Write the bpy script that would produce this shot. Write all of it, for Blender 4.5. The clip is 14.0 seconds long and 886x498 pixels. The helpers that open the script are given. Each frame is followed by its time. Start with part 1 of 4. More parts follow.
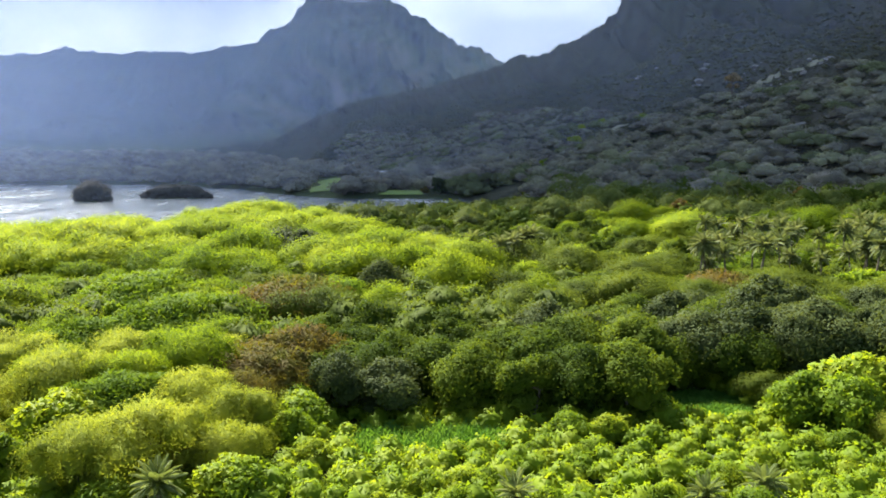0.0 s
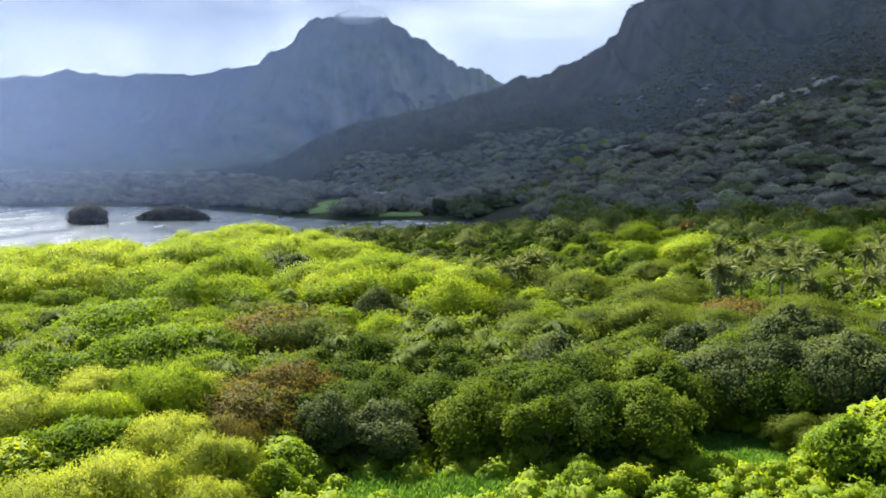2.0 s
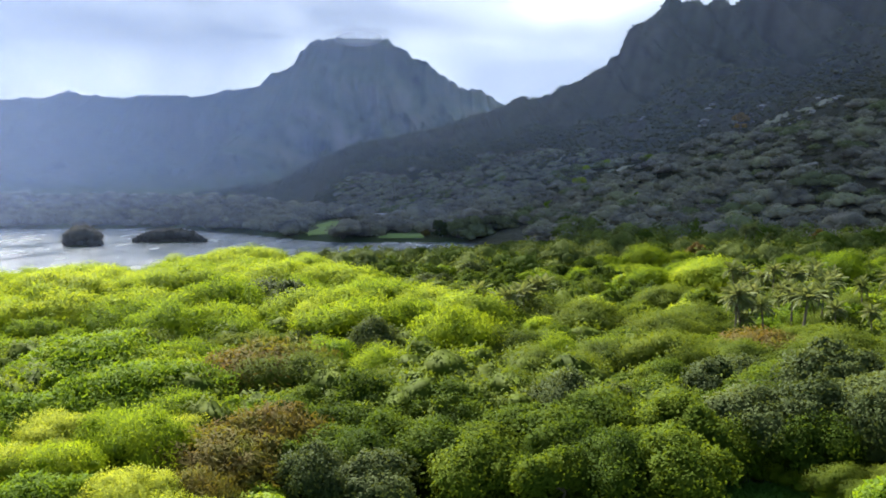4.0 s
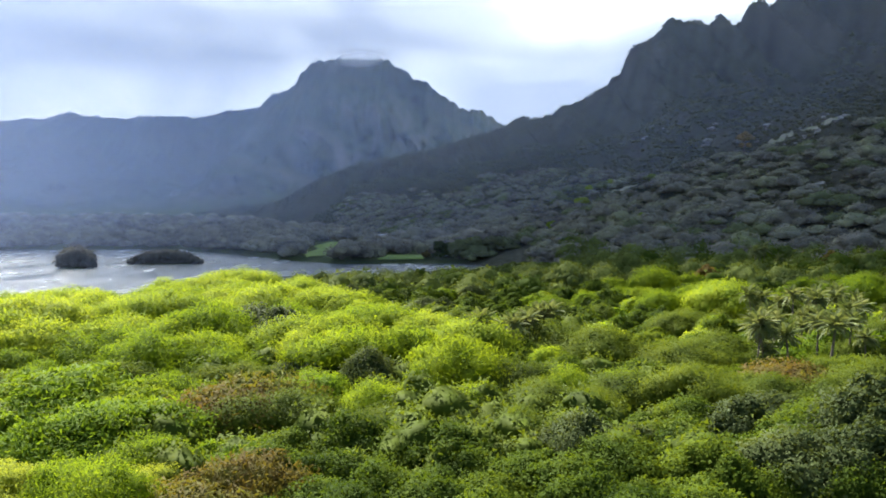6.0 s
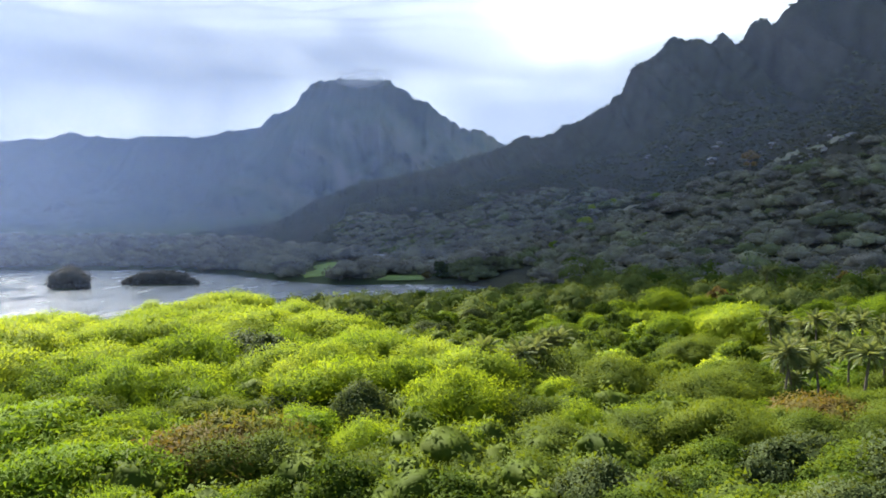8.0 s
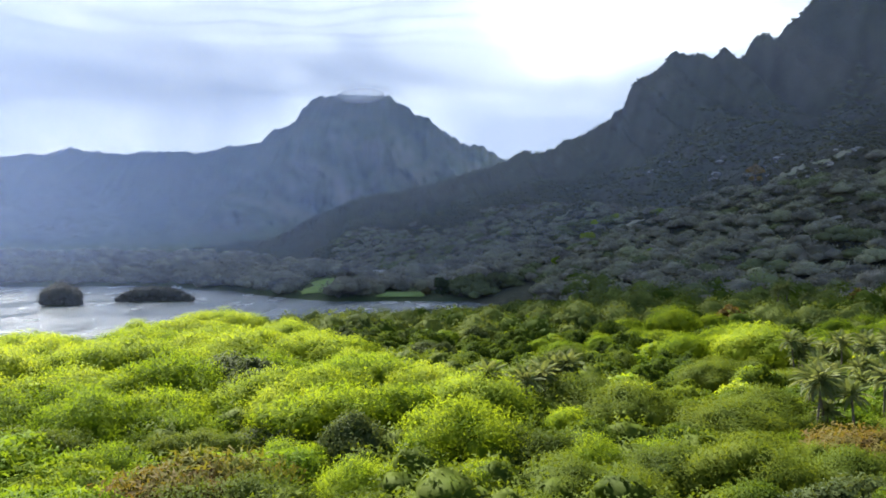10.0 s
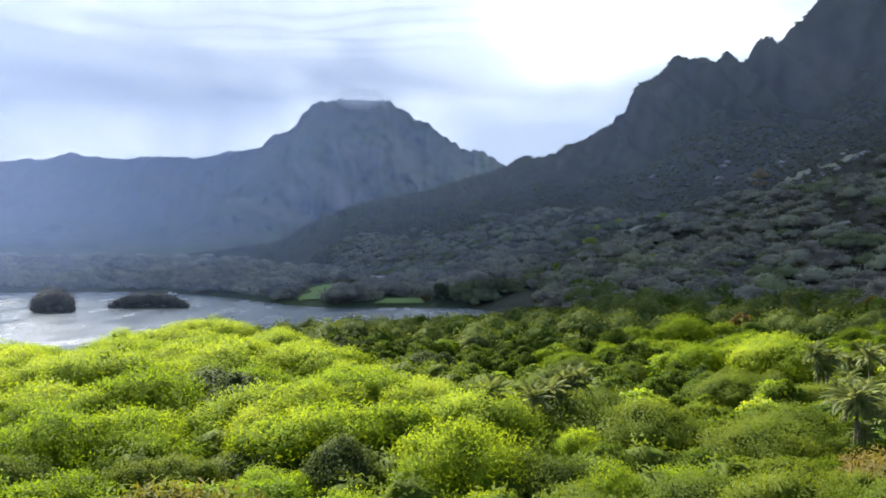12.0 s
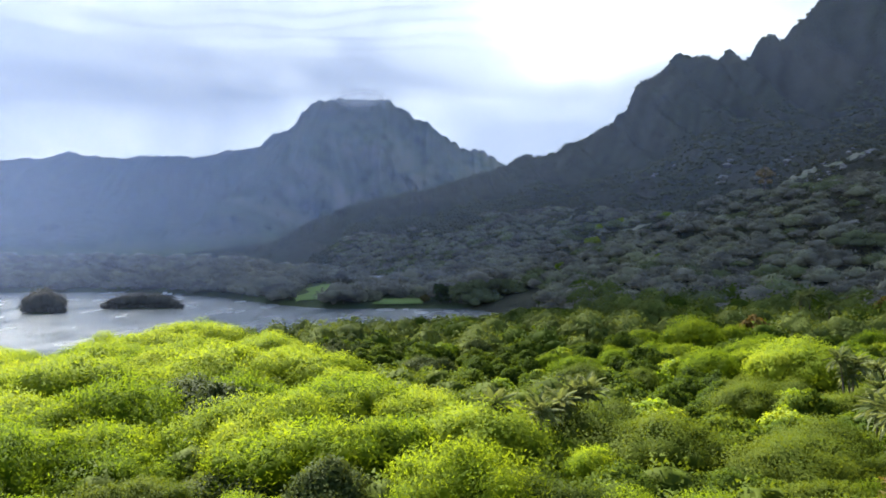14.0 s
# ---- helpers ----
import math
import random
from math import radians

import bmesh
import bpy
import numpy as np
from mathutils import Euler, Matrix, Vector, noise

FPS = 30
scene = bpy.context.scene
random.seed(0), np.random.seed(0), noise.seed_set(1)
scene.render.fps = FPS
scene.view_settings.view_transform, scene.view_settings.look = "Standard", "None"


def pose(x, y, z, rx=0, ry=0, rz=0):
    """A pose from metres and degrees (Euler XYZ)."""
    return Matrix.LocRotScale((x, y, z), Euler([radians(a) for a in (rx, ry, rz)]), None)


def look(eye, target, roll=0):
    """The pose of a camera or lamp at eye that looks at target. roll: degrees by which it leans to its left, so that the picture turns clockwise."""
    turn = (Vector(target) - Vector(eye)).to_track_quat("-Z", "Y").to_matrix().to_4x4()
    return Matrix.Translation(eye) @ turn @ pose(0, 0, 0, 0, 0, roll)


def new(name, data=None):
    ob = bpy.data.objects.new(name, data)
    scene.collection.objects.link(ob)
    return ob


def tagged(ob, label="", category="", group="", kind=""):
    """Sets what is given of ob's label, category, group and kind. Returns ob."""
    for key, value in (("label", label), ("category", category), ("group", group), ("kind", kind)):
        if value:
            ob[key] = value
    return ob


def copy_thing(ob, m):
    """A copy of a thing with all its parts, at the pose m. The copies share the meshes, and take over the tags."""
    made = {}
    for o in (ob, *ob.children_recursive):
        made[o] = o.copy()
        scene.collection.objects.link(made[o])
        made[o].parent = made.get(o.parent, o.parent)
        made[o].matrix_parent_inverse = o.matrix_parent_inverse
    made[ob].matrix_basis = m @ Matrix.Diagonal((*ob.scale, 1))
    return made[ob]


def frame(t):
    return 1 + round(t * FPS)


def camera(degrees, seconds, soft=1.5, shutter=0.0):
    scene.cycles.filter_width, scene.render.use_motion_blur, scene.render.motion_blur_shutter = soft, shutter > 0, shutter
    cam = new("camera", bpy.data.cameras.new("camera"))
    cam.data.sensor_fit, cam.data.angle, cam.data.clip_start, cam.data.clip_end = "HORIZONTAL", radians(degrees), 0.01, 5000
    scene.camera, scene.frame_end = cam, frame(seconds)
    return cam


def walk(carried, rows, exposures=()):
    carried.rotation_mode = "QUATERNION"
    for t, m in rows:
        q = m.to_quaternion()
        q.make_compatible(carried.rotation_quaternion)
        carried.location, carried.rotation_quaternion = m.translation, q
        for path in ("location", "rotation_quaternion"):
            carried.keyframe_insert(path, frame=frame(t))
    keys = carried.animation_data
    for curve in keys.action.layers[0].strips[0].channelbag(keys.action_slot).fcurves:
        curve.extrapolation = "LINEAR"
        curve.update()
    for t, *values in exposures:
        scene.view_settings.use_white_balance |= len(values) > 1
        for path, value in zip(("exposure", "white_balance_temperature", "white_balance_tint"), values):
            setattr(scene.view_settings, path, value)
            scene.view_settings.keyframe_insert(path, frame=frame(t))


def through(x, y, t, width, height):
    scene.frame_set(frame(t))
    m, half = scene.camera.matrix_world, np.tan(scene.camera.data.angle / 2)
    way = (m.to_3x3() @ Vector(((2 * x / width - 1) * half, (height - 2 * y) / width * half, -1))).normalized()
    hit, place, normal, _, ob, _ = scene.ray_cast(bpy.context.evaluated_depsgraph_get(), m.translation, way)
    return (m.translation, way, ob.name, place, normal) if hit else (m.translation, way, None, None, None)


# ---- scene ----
# ================= camera =================
cam = camera(54.0, 14.0, soft=1.7)
EYE = 33.0
ROWS = [
    (0.0, 0.000, 0.000, 0.000, -0.000, -6.658, -0.000),
    (0.5, 0.014, 2.170, -0.008, 0.008, -6.301, 0.029),
    (1.0, 0.028, 4.393, -0.013, 0.022, -5.970, 0.057),
    (1.5, 0.041, 6.664, -0.017, 0.031, -5.627, 0.084),
    (2.0, 0.055, 8.983, -0.019, 0.041, -5.285, 0.102),
    (2.5, 0.069, 11.345, -0.019, 0.054, -4.943, 0.129),
    (3.0, 0.082, 13.748, -0.018, 0.065, -4.602, 0.161),
    (5.5, 0.150, 26.273, 0.002, 0.144, -2.908, 0.218),
    (6.0, 0.163, 28.857, 0.008, 0.148, -2.580, 0.235),
    (6.5, 0.177, 31.460, 0.014, 0.173, -2.243, 0.258),
    (7.0, 0.190, 34.078, 0.020, 0.191, -1.930, 0.252),
    (7.5, 0.203, 36.707, 0.026, 0.203, -1.610, 0.271),
    (8.0, 0.216, 39.343, 0.032, 0.209, -1.280, 0.283),
    (10.5, 0.282, 52.502, 0.049, 0.242, -0.121, 0.243),
    (11.0, 0.295, 55.101, 0.049, 0.238, -0.028, 0.223),
    (11.5, 0.308, 57.679, 0.047, 0.244, 0.074, 0.221),
    (12.0, 0.321, 60.231, 0.042, 0.249, 0.102, 0.223),
    (12.5, 0.334, 62.753, 0.036, 0.255, 0.104, 0.213),
    (13.0, 0.347, 65.241, 0.027, 0.238, 0.107, 0.210),
    (13.5, 0.360, 67.689, 0.015, 0.233, 0.097, 0.207),
    (14.0, 0.372, 70.094, 0.000, 0.223, 0.080, 0.202),
]
walk(cam, [(t, pose(x, y, EYE + z, 90 + pitch, roll, yaw)) for t, x, y, z, yaw, pitch, roll in ROWS], [(0.0, 2.05), (5.0, 1.95), (14.0, 1.95)])

# ================= sky, sun =================
SUN_ELEV, SUN_AZ = radians(48), radians(-32)
sun_dir = Vector((math.sin(SUN_AZ) * math.cos(SUN_ELEV), math.cos(SUN_AZ) * math.cos(SUN_ELEV), math.sin(SUN_ELEV)))

world = bpy.data.worlds.new("sky")
scene.world = world
world.use_nodes = True
wn = world.node_tree
wn.nodes.clear()
sky = wn.nodes.new("ShaderNodeTexSky")
sky.sky_type, sky.sun_disc = "NISHITA", False
sky.sun_elevation, sky.sun_rotation = SUN_ELEV, SUN_AZ % (2 * math.pi)
sky.air_density, sky.dust_density, sky.ozone_density = 1.0, 1.0, 1.0
bg = wn.nodes.new("ShaderNodeBackground")
bg.inputs["Strength"].default_value = 0.06
wo = wn.nodes.new("ShaderNodeOutputWorld")
wn.links.new(sky.outputs[0], bg.inputs[0])
wn.links.new(bg.outputs[0], wo.inputs[0])

sun = new("sun", bpy.data.lights.new("sun", "SUN"))
sun.data.energy, sun.data.angle, sun.data.color = 4.6, radians(3.0), (1.0, 0.95, 0.86)
sun.matrix_basis = look(sun_dir * 100, (0, 0, 0))


# ================= materials =================
class Nodes:
    """A small wrapper to write node materials shortly."""

    def __init__(self, name):
        self.mat = bpy.data.materials.new(name)
        self.mat.use_nodes = True
        self.tree = self.mat.node_tree
        self.tree.nodes.clear()
        self.out = self.add("ShaderNodeOutputMaterial")

    def add(self, kind, **values):
        node = self.tree.nodes.new(kind)
        for key, value in values.items():
            setattr(node, key, value)
        return node

    def link(self, a, b):
        self.tree.links.new(a, b)

    def put(self, socket, value):
        if isinstance(value, bpy.types.NodeSocket):
            self.link(value, socket)
        elif isinstance(value, (tuple, list)) and len(value) == 3 and socket.type == "RGBA":
            socket.default_value = (*value, 1)
        else:
            socket.default_value = value

    def coords(self, which="Object"):
        return self.add("ShaderNodeTexCoord").outputs[which]

    def place(self):
        return self.add("ShaderNodeNewGeometry").outputs["Position"]

    def noise(self, vector, scale, detail=4.0, rough=0.55, distort=0.0):
        n = self.add("ShaderNodeTexNoise")
        self.put(n.inputs["Vector"], vector)
        n.inputs["Scale"].default_value, n.inputs["Detail"].default_value = scale, detail
        n.inputs["Roughness"].default_value, n.inputs["Distortion"].default_value = rough, distort
        return n.outputs["Fac"]

    def stretch(self, vector, x, y, z):
        m = self.add("ShaderNodeMapping")
        self.put(m.inputs["Vector"], vector)
        m.inputs["Scale"].default_value = (x, y, z)
        return m.outputs[0]

    def ramp(self, fac, *stops):
        r = self.add("ShaderNodeValToRGB")
        self.put(r.inputs[0], fac)
        e = r.color_ramp.elements
        while len(e) < len(stops):
            e.new(0.5)
        for el, (at, col) in zip(e, stops):
            el.position = at
            el.color = (*col, 1) if isinstance(col, tuple) else (col, col, col, 1)
        return r.outputs[0]

    def mix(self, fac, a, b, blend="MIX"):
        m = self.add("ShaderNodeMix", data_type="RGBA", blend_type=blend)
        self.put(m.inputs[0], fac)
        self.put(m.inputs[6], a)
        self.put(m.inputs[7], b)
        return m.outputs[2]

    def math(self, op, a, b=0.0, clamp=False):
        m = self.add("ShaderNodeMath", operation=op, use_clamp=clamp)
        self.put(m.inputs[0], a)
        self.put(m.inputs[1], b)
        return m.outputs[0]

    def bump(self, height, strength, distance):
        b = self.add("ShaderNodeBump")
        self.put(b.inputs["Height"], height)
        b.inputs["Strength"].default_value, b.inputs["Distance"].default_value = strength, distance
        return b.outputs[0]

    def principled(self, colour, rough=0.8, spec=0.3, normal=None):
        p = self.add("ShaderNodeBsdfPrincipled")
        self.put(p.inputs["Base Color"], colour)
        self.put(p.inputs["Roughness"], rough)
        p.inputs["Specular IOR Level"].default_value = spec
        if normal is not None:
            self.link(normal, p.inputs["Normal"])
        return p.outputs[0]

    def blend(self, fac, a, b):
        m = self.add("ShaderNodeMixShader")
        self.put(m.inputs[0], fac)
        self.link(a, m.inputs[1])
        self.link(b, m.inputs[2])
        return m.outputs[0]

    def finish(self, shader):
        self.link(shader, self.out.inputs["Surface"])
        return self.mat


def leaf_material(name, dark, mid, light, through=0.46, rough=0.7, spec=0.08, patchy=0.22, leaflets=0.0, gaps=0.5, swing=1.2):
    """Leaves: each leaf varies, each tree leans towards a tone of its own, light shines through."""
    n = Nodes(name)
    leaf = n.add("ShaderNodeNewGeometry").outputs["Random Per Island"]
    tree = n.add("ShaderNodeObjectInfo").outputs["Random"]
    patch = n.noise(n.place(), patchy, 3.0)
    fac = n.math("ADD", n.math("MULTIPLY", leaf, 0.12), n.math("ADD", n.math("MULTIPLY", tree, 0.40), 0.03))
    fac = n.math("ADD", fac, n.math("MULTIPLY", n.math("SUBTRACT", patch, 0.36 if swing < 2 else 0.42), swing))
    col = n.ramp(fac, (0.05, dark), (0.45, mid), (0.95, light))
    base = n.principled(col, rough, spec)
    tr = n.add("ShaderNodeBsdfTranslucent")
    n.link(n.mix(1.0, col, (1.24, 1.12, 0.55), "MULTIPLY"), tr.inputs["Color"])
    leaf_blade = n.blend(through, base, tr.outputs[0])
    if not leaflets:
        return n.finish(leaf_blade)
    # a spray is cut into leaflets
    cut = n.noise(n.stretch(n.coords(), 1.0, 1.0, 1.35), leaflets, 2.0, 0.6)
    clear = n.add("ShaderNodeBsdfTransparent")
    return n.finish(n.blend(n.ramp(cut, (gaps - 0.02, 0.0), (gaps + 0.02, 1.0)), clear.outputs[0], leaf_blade))


def bark_material(name, dark, light):
    n = Nodes(name)
    v = n.stretch(n.coords(), 6, 6, 1.2)
    f = n.noise(v, 2.0, 5.0)
    return n.finish(n.principled(n.ramp(f, (0.3, dark), (0.7, light)), 0.9, 0.2, n.bump(f, 0.6, 0.03)))


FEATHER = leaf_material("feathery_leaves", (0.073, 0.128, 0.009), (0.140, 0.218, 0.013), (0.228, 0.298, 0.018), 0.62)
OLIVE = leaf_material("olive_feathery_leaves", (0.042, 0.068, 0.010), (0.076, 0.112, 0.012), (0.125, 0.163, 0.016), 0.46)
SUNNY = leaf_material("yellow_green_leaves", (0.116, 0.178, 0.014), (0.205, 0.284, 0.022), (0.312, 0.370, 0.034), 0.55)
GOLDEN = leaf_material("golden_green_leaves", (0.158, 0.208, 0.022), (0.275, 0.330, 0.037), (0.390, 0.430, 0.058), 0.55)
BROAD = leaf_material("broad_leaves", (0.026, 0.050, 0.007), (0.064, 0.104, 0.011), (0.130, 0.176, 0.016), 0.44, 0.7, 0.05)
MIDGREEN = leaf_material("mid_green_leaves", (0.080, 0.112, 0.030), (0.158, 0.202, 0.046), (0.255, 0.292, 0.062), 0.42, 0.7, 0.06, 0.08, leaflets=2.5, gaps=0.40)
VINE = leaf_material("vine_leaves", (0.074, 0.136, 0.010), (0.172, 0.262, 0.014), (0.315, 0.370, 0.026), 0.54, 0.6, 0.12)
RUST = leaf_material("rusty_leaves", (0.110, 0.070, 0.026), (0.112, 0.104, 0.022), (0.130, 0.180, 0.020), 0.42, patchy=0.3)
LAYER = leaf_material("layered_leaves", (0.062, 0.118, 0.011), (0.128, 0.206, 0.016), (0.215, 0.278, 0.023), 0.48)
GREYLEAF = leaf_material("grey_green_leaves", (0.030, 0.047, 0.016), (0.060, 0.084, 0.027), (0.105, 0.134, 0.042), 0.36)
DRY = leaf_material("dry_woodland_leaves", (0.130, 0.124, 0.116), (0.245, 0.236, 0.200), (0.350, 0.352, 0.240), 0.28, patchy=0.05, leaflets=2.2, gaps=0.42, swing=2.2)
SCRUB = leaf_material("slope_scrub_leaves", (0.102, 0.098, 0.088), (0.216, 0.208, 0.170), (0.284, 0.304, 0.180), 0.28, patchy=0.05, leaflets=2.2, gaps=0.42, swing=2.2)
RIDGESCRUB = leaf_material("ridge_scrub_leaves", (0.044, 0.047, 0.032), (0.076, 0.082, 0.050), (0.125, 0.132, 0.070), 0.28, patchy=0.03, leaflets=2.2, gaps=0.40)
MANGROVE = leaf_material("mangrove_leaves", (0.070, 0.069, 0.068), (0.118, 0.119, 0.110), (0.165, 0.170, 0.140), 0.25, leaflets=2.5, gaps=0.40)
SLOPEGREEN = leaf_material("slope_tree_leaves", (0.090, 0.108, 0.058), (0.146, 0.172, 0.080), (0.208, 0.240, 0.100), 0.3, patchy=0.035, leaflets=1.8, gaps=0.38)
FROND = leaf_material("palm_leaves", (0.074, 0.106, 0.036), (0.150, 0.190, 0.072), (0.270, 0.295, 0.160), 0.34, 0.6, 0.15)
DATEFROND = leaf_material("date_palm_leaves", (0.105, 0.143, 0.046), (0.165, 0.215, 0.073), (0.237, 0.281, 0.116), 0.38, 0.6, 0.15)
ORANGE = leaf_material("orange_flowers", (0.10, 0.09, 0.028), (0.20, 0.138, 0.042), (0.30, 0.19, 0.06), 0.35)
BARK = bark_material("grey_bark", (0.075, 0.06, 0.045), (0.19, 0.16, 0.125))
GRASSBLADE = leaf_material("grass_blades", (0.050, 0.130, 0.020), (0.100, 0.220, 0.030), (0.170, 0.290, 0.045), 0.4)


def soil():
    n = Nodes("overgrown_soil")
    p = n.place()
    a, b = n.noise(p, 0.05, 5.0), n.noise(p, 1.1, 5.0)
    col = n.mix(b, n.ramp(a, (0.35, (0.035, 0.055, 0.018)), (0.65, (0.085, 0.092, 0.040))), (0.035, 0.060, 0.016))
    return n.finish(n.principled(col, 0.95, 0.15, n.bump(b, 0.8, 0.3)))


def lawn_green():
    n = Nodes("lawn_grass")
    p = n.place()
    a, b = n.noise(p, 0.06, 4.0), n.noise(p, 1.5, 4.0)
    col = n.mix(n.math("MULTIPLY", b, 0.5), n.ramp(a, (0.3, (0.09, 0.17, 0.03)), (0.7, (0.17, 0.27, 0.05))), (0.20, 0.22, 0.08))
    return n.finish(n.principled(col, 0.9, 0.2, n.bump(b, 0.5, 0.1)))


def lake_water():
    n = Nodes("lake_water")
    p = n.place()
    small = n.noise(n.stretch(p, 1.0, 0.55, 1.0), 0.9, 3.0, 0.6)
    wide = n.noise(n.stretch(p, 1.0, 0.35, 1.0), 0.05, 3.0, 0.5)
    rough = n.ramp(wide, (0.35, 0.12), (0.65, 0.30))
    return n.finish(n.principled((0.13, 0.155, 0.165), rough, 0.5, n.bump(small, 1.0, 0.9)))


def slope_cover(name, green, olive, brown, pale, rockiness, streak):
    """Wooded mountain side: shrub greens, dry grass, bare rock on the steep and stained faces."""
    n = Nodes(name)
    p = n.place()
    big, mid, fine = n.noise(p, 0.006, 5.0), n.noise(p, 0.035, 5.0, 0.65), n.noise(p, 0.22, 4.0, 0.7)
    flute = n.noise(n.stretch(p, 1.0, 0.6, 0.14), streak, 5.0, 0.6)
    col = n.mix(n.ramp(mid, (0.38, 0.0), (0.62, 1.0)), green, olive)
    col = n.mix(n.ramp(big, (0.45, 0.0), (0.68, 0.8)), col, brown)
    col = n.mix(n.math("MULTIPLY", n.ramp(fine, (0.45, 0.0), (0.75, 1.0)), 0.5), col, green)
    up = n.add("ShaderNodeSeparateXYZ")
    n.link(n.add("ShaderNodeNewGeometry").outputs["True Normal"], up.inputs[0])
    steep = n.ramp(up.outputs["Z"], (0.35, 1.0), (0.72, 0.0))
    bare = n.math("MULTIPLY", steep, n.ramp(flute, (0.45, 0.0), (0.62, 1.0)))
    col = n.mix(n.math("MULTIPLY", bare, rockiness), col, pale)
    h = n.math("ADD", n.math("MULTIPLY", fine, 0.6), mid)
    return n.finish(n.principled(col, 0.95, 0.12, n.bump(h, 0.8, 6.0)))


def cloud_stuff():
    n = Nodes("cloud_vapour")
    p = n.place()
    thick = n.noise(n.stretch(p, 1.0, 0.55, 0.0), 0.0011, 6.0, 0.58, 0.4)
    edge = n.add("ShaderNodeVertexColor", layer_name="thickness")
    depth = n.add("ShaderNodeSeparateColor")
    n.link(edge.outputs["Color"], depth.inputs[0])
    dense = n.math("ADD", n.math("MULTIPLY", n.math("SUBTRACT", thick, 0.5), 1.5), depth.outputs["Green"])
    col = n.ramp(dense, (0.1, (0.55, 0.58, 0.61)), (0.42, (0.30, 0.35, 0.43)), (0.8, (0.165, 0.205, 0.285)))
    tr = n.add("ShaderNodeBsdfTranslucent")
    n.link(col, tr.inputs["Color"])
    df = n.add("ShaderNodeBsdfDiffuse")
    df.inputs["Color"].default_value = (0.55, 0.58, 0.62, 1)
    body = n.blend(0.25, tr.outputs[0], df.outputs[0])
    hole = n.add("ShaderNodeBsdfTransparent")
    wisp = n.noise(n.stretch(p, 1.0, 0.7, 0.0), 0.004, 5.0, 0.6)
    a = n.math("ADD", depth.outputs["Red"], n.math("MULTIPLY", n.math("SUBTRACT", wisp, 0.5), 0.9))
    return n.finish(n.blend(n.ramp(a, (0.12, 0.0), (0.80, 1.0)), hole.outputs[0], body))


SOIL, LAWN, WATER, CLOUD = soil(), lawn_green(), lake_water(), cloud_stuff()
RIDGE = slope_cover("ridge_cover", (0.032, 0.038, 0.024), (0.056, 0.062, 0.036), (0.062, 0.056, 0.040), (0.100, 0.092, 0.080), 0.4, 0.03)
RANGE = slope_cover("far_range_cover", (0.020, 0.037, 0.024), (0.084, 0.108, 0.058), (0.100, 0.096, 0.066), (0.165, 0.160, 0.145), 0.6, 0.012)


def veil_stuff(name, colour):
    """Thin sheet for painted blue haze and for cloud wisps: it scatters light and lets most of what lies behind shine
    through.
    """
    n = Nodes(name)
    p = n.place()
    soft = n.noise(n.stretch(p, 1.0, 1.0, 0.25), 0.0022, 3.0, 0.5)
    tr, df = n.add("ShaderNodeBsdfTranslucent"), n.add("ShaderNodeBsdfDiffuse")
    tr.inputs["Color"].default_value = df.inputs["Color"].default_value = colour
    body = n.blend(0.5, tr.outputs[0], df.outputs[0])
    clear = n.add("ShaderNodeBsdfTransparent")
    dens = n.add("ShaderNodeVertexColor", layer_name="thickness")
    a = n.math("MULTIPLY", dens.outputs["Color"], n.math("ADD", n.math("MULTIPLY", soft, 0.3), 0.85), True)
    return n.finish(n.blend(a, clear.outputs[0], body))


# the blue one is distance haze put into the colour of sheets
HAZE, WISP = veil_stuff("distance_haze", (0.48, 0.61, 0.97, 1)), veil_stuff("cloud_wisp", (0.86, 0.89, 0.95, 1))


def rock_stone():
    n = Nodes("pale_weathered_rock")
    p = n.place()
    f = n.noise(p, 0.5, 6.0, 0.65)
    return n.finish(n.principled(n.ramp(f, (0.3, (0.14, 0.135, 0.12)), (0.7, (0.32, 0.30, 0.27))), 0.95, 0.2, n.bump(f, 0.8, 0.5)))


ROCK = rock_stone()

# ================= mesh helpers =================
def mesh_of(name, verts, faces, material, smooth=False):
    me = bpy.data.meshes.new(name)
    me.from_pydata([tuple(v) for v in verts], [], [tuple(f) for f in faces])
    me.materials.append(material)
    if smooth:
        me.polygons.foreach_set("use_smooth", [True] * len(me.polygons))
    me.update()
    return me


def quads_mesh(name, corners, material, extra=None, normals=None):
    """One mesh from an (n, 3 or 4, 3) array of leaf corners, with other (verts, faces, normals) joined to it. normals: one for each leaf."""
    verts = corners.reshape(-1, 3)
    count, k = corners.shape[:2]
    loops = np.arange(count * k)
    starts, totals = np.arange(count) * k, np.full(count, k)
    if extra is not None:
        ev, ef, _ = extra
        loops = np.concatenate([loops, ef.ravel() + len(verts)])
        starts = np.concatenate([starts, count * k + np.arange(len(ef)) * 3])
        totals = np.concatenate([totals, np.full(len(ef), 3)])
        verts = np.concatenate([verts, ev])
    me = bpy.data.meshes.new(name)
    me.vertices.add(len(verts))
    me.vertices.foreach_set("co", verts.astype(np.float32).ravel())
    me.loops.add(len(loops))
    me.loops.foreach_set("vertex_index", loops.astype(np.int32))
    me.polygons.add(len(starts))
    me.polygons.foreach_set("loop_start", starts.astype(np.int32))
    me.polygons.foreach_set("loop_total", totals.astype(np.int32))
    me.materials.append(material)
    me.update(calc_edges=True)
    if normals is not None:
        me.polygons.foreach_set("use_smooth", np.ones(len(starts), bool))
        soft = np.repeat(normals, k, axis=0)
        if extra is not None:
            soft = np.concatenate([soft, extra[2]])
        me.normals_split_custom_set_from_vertices(soft.astype(np.float32).tolist())
    return me


def part_of(name, me, parent, label=""):
    ob = new(name, me)
    ob.parent = parent
    return tagged(ob, label)


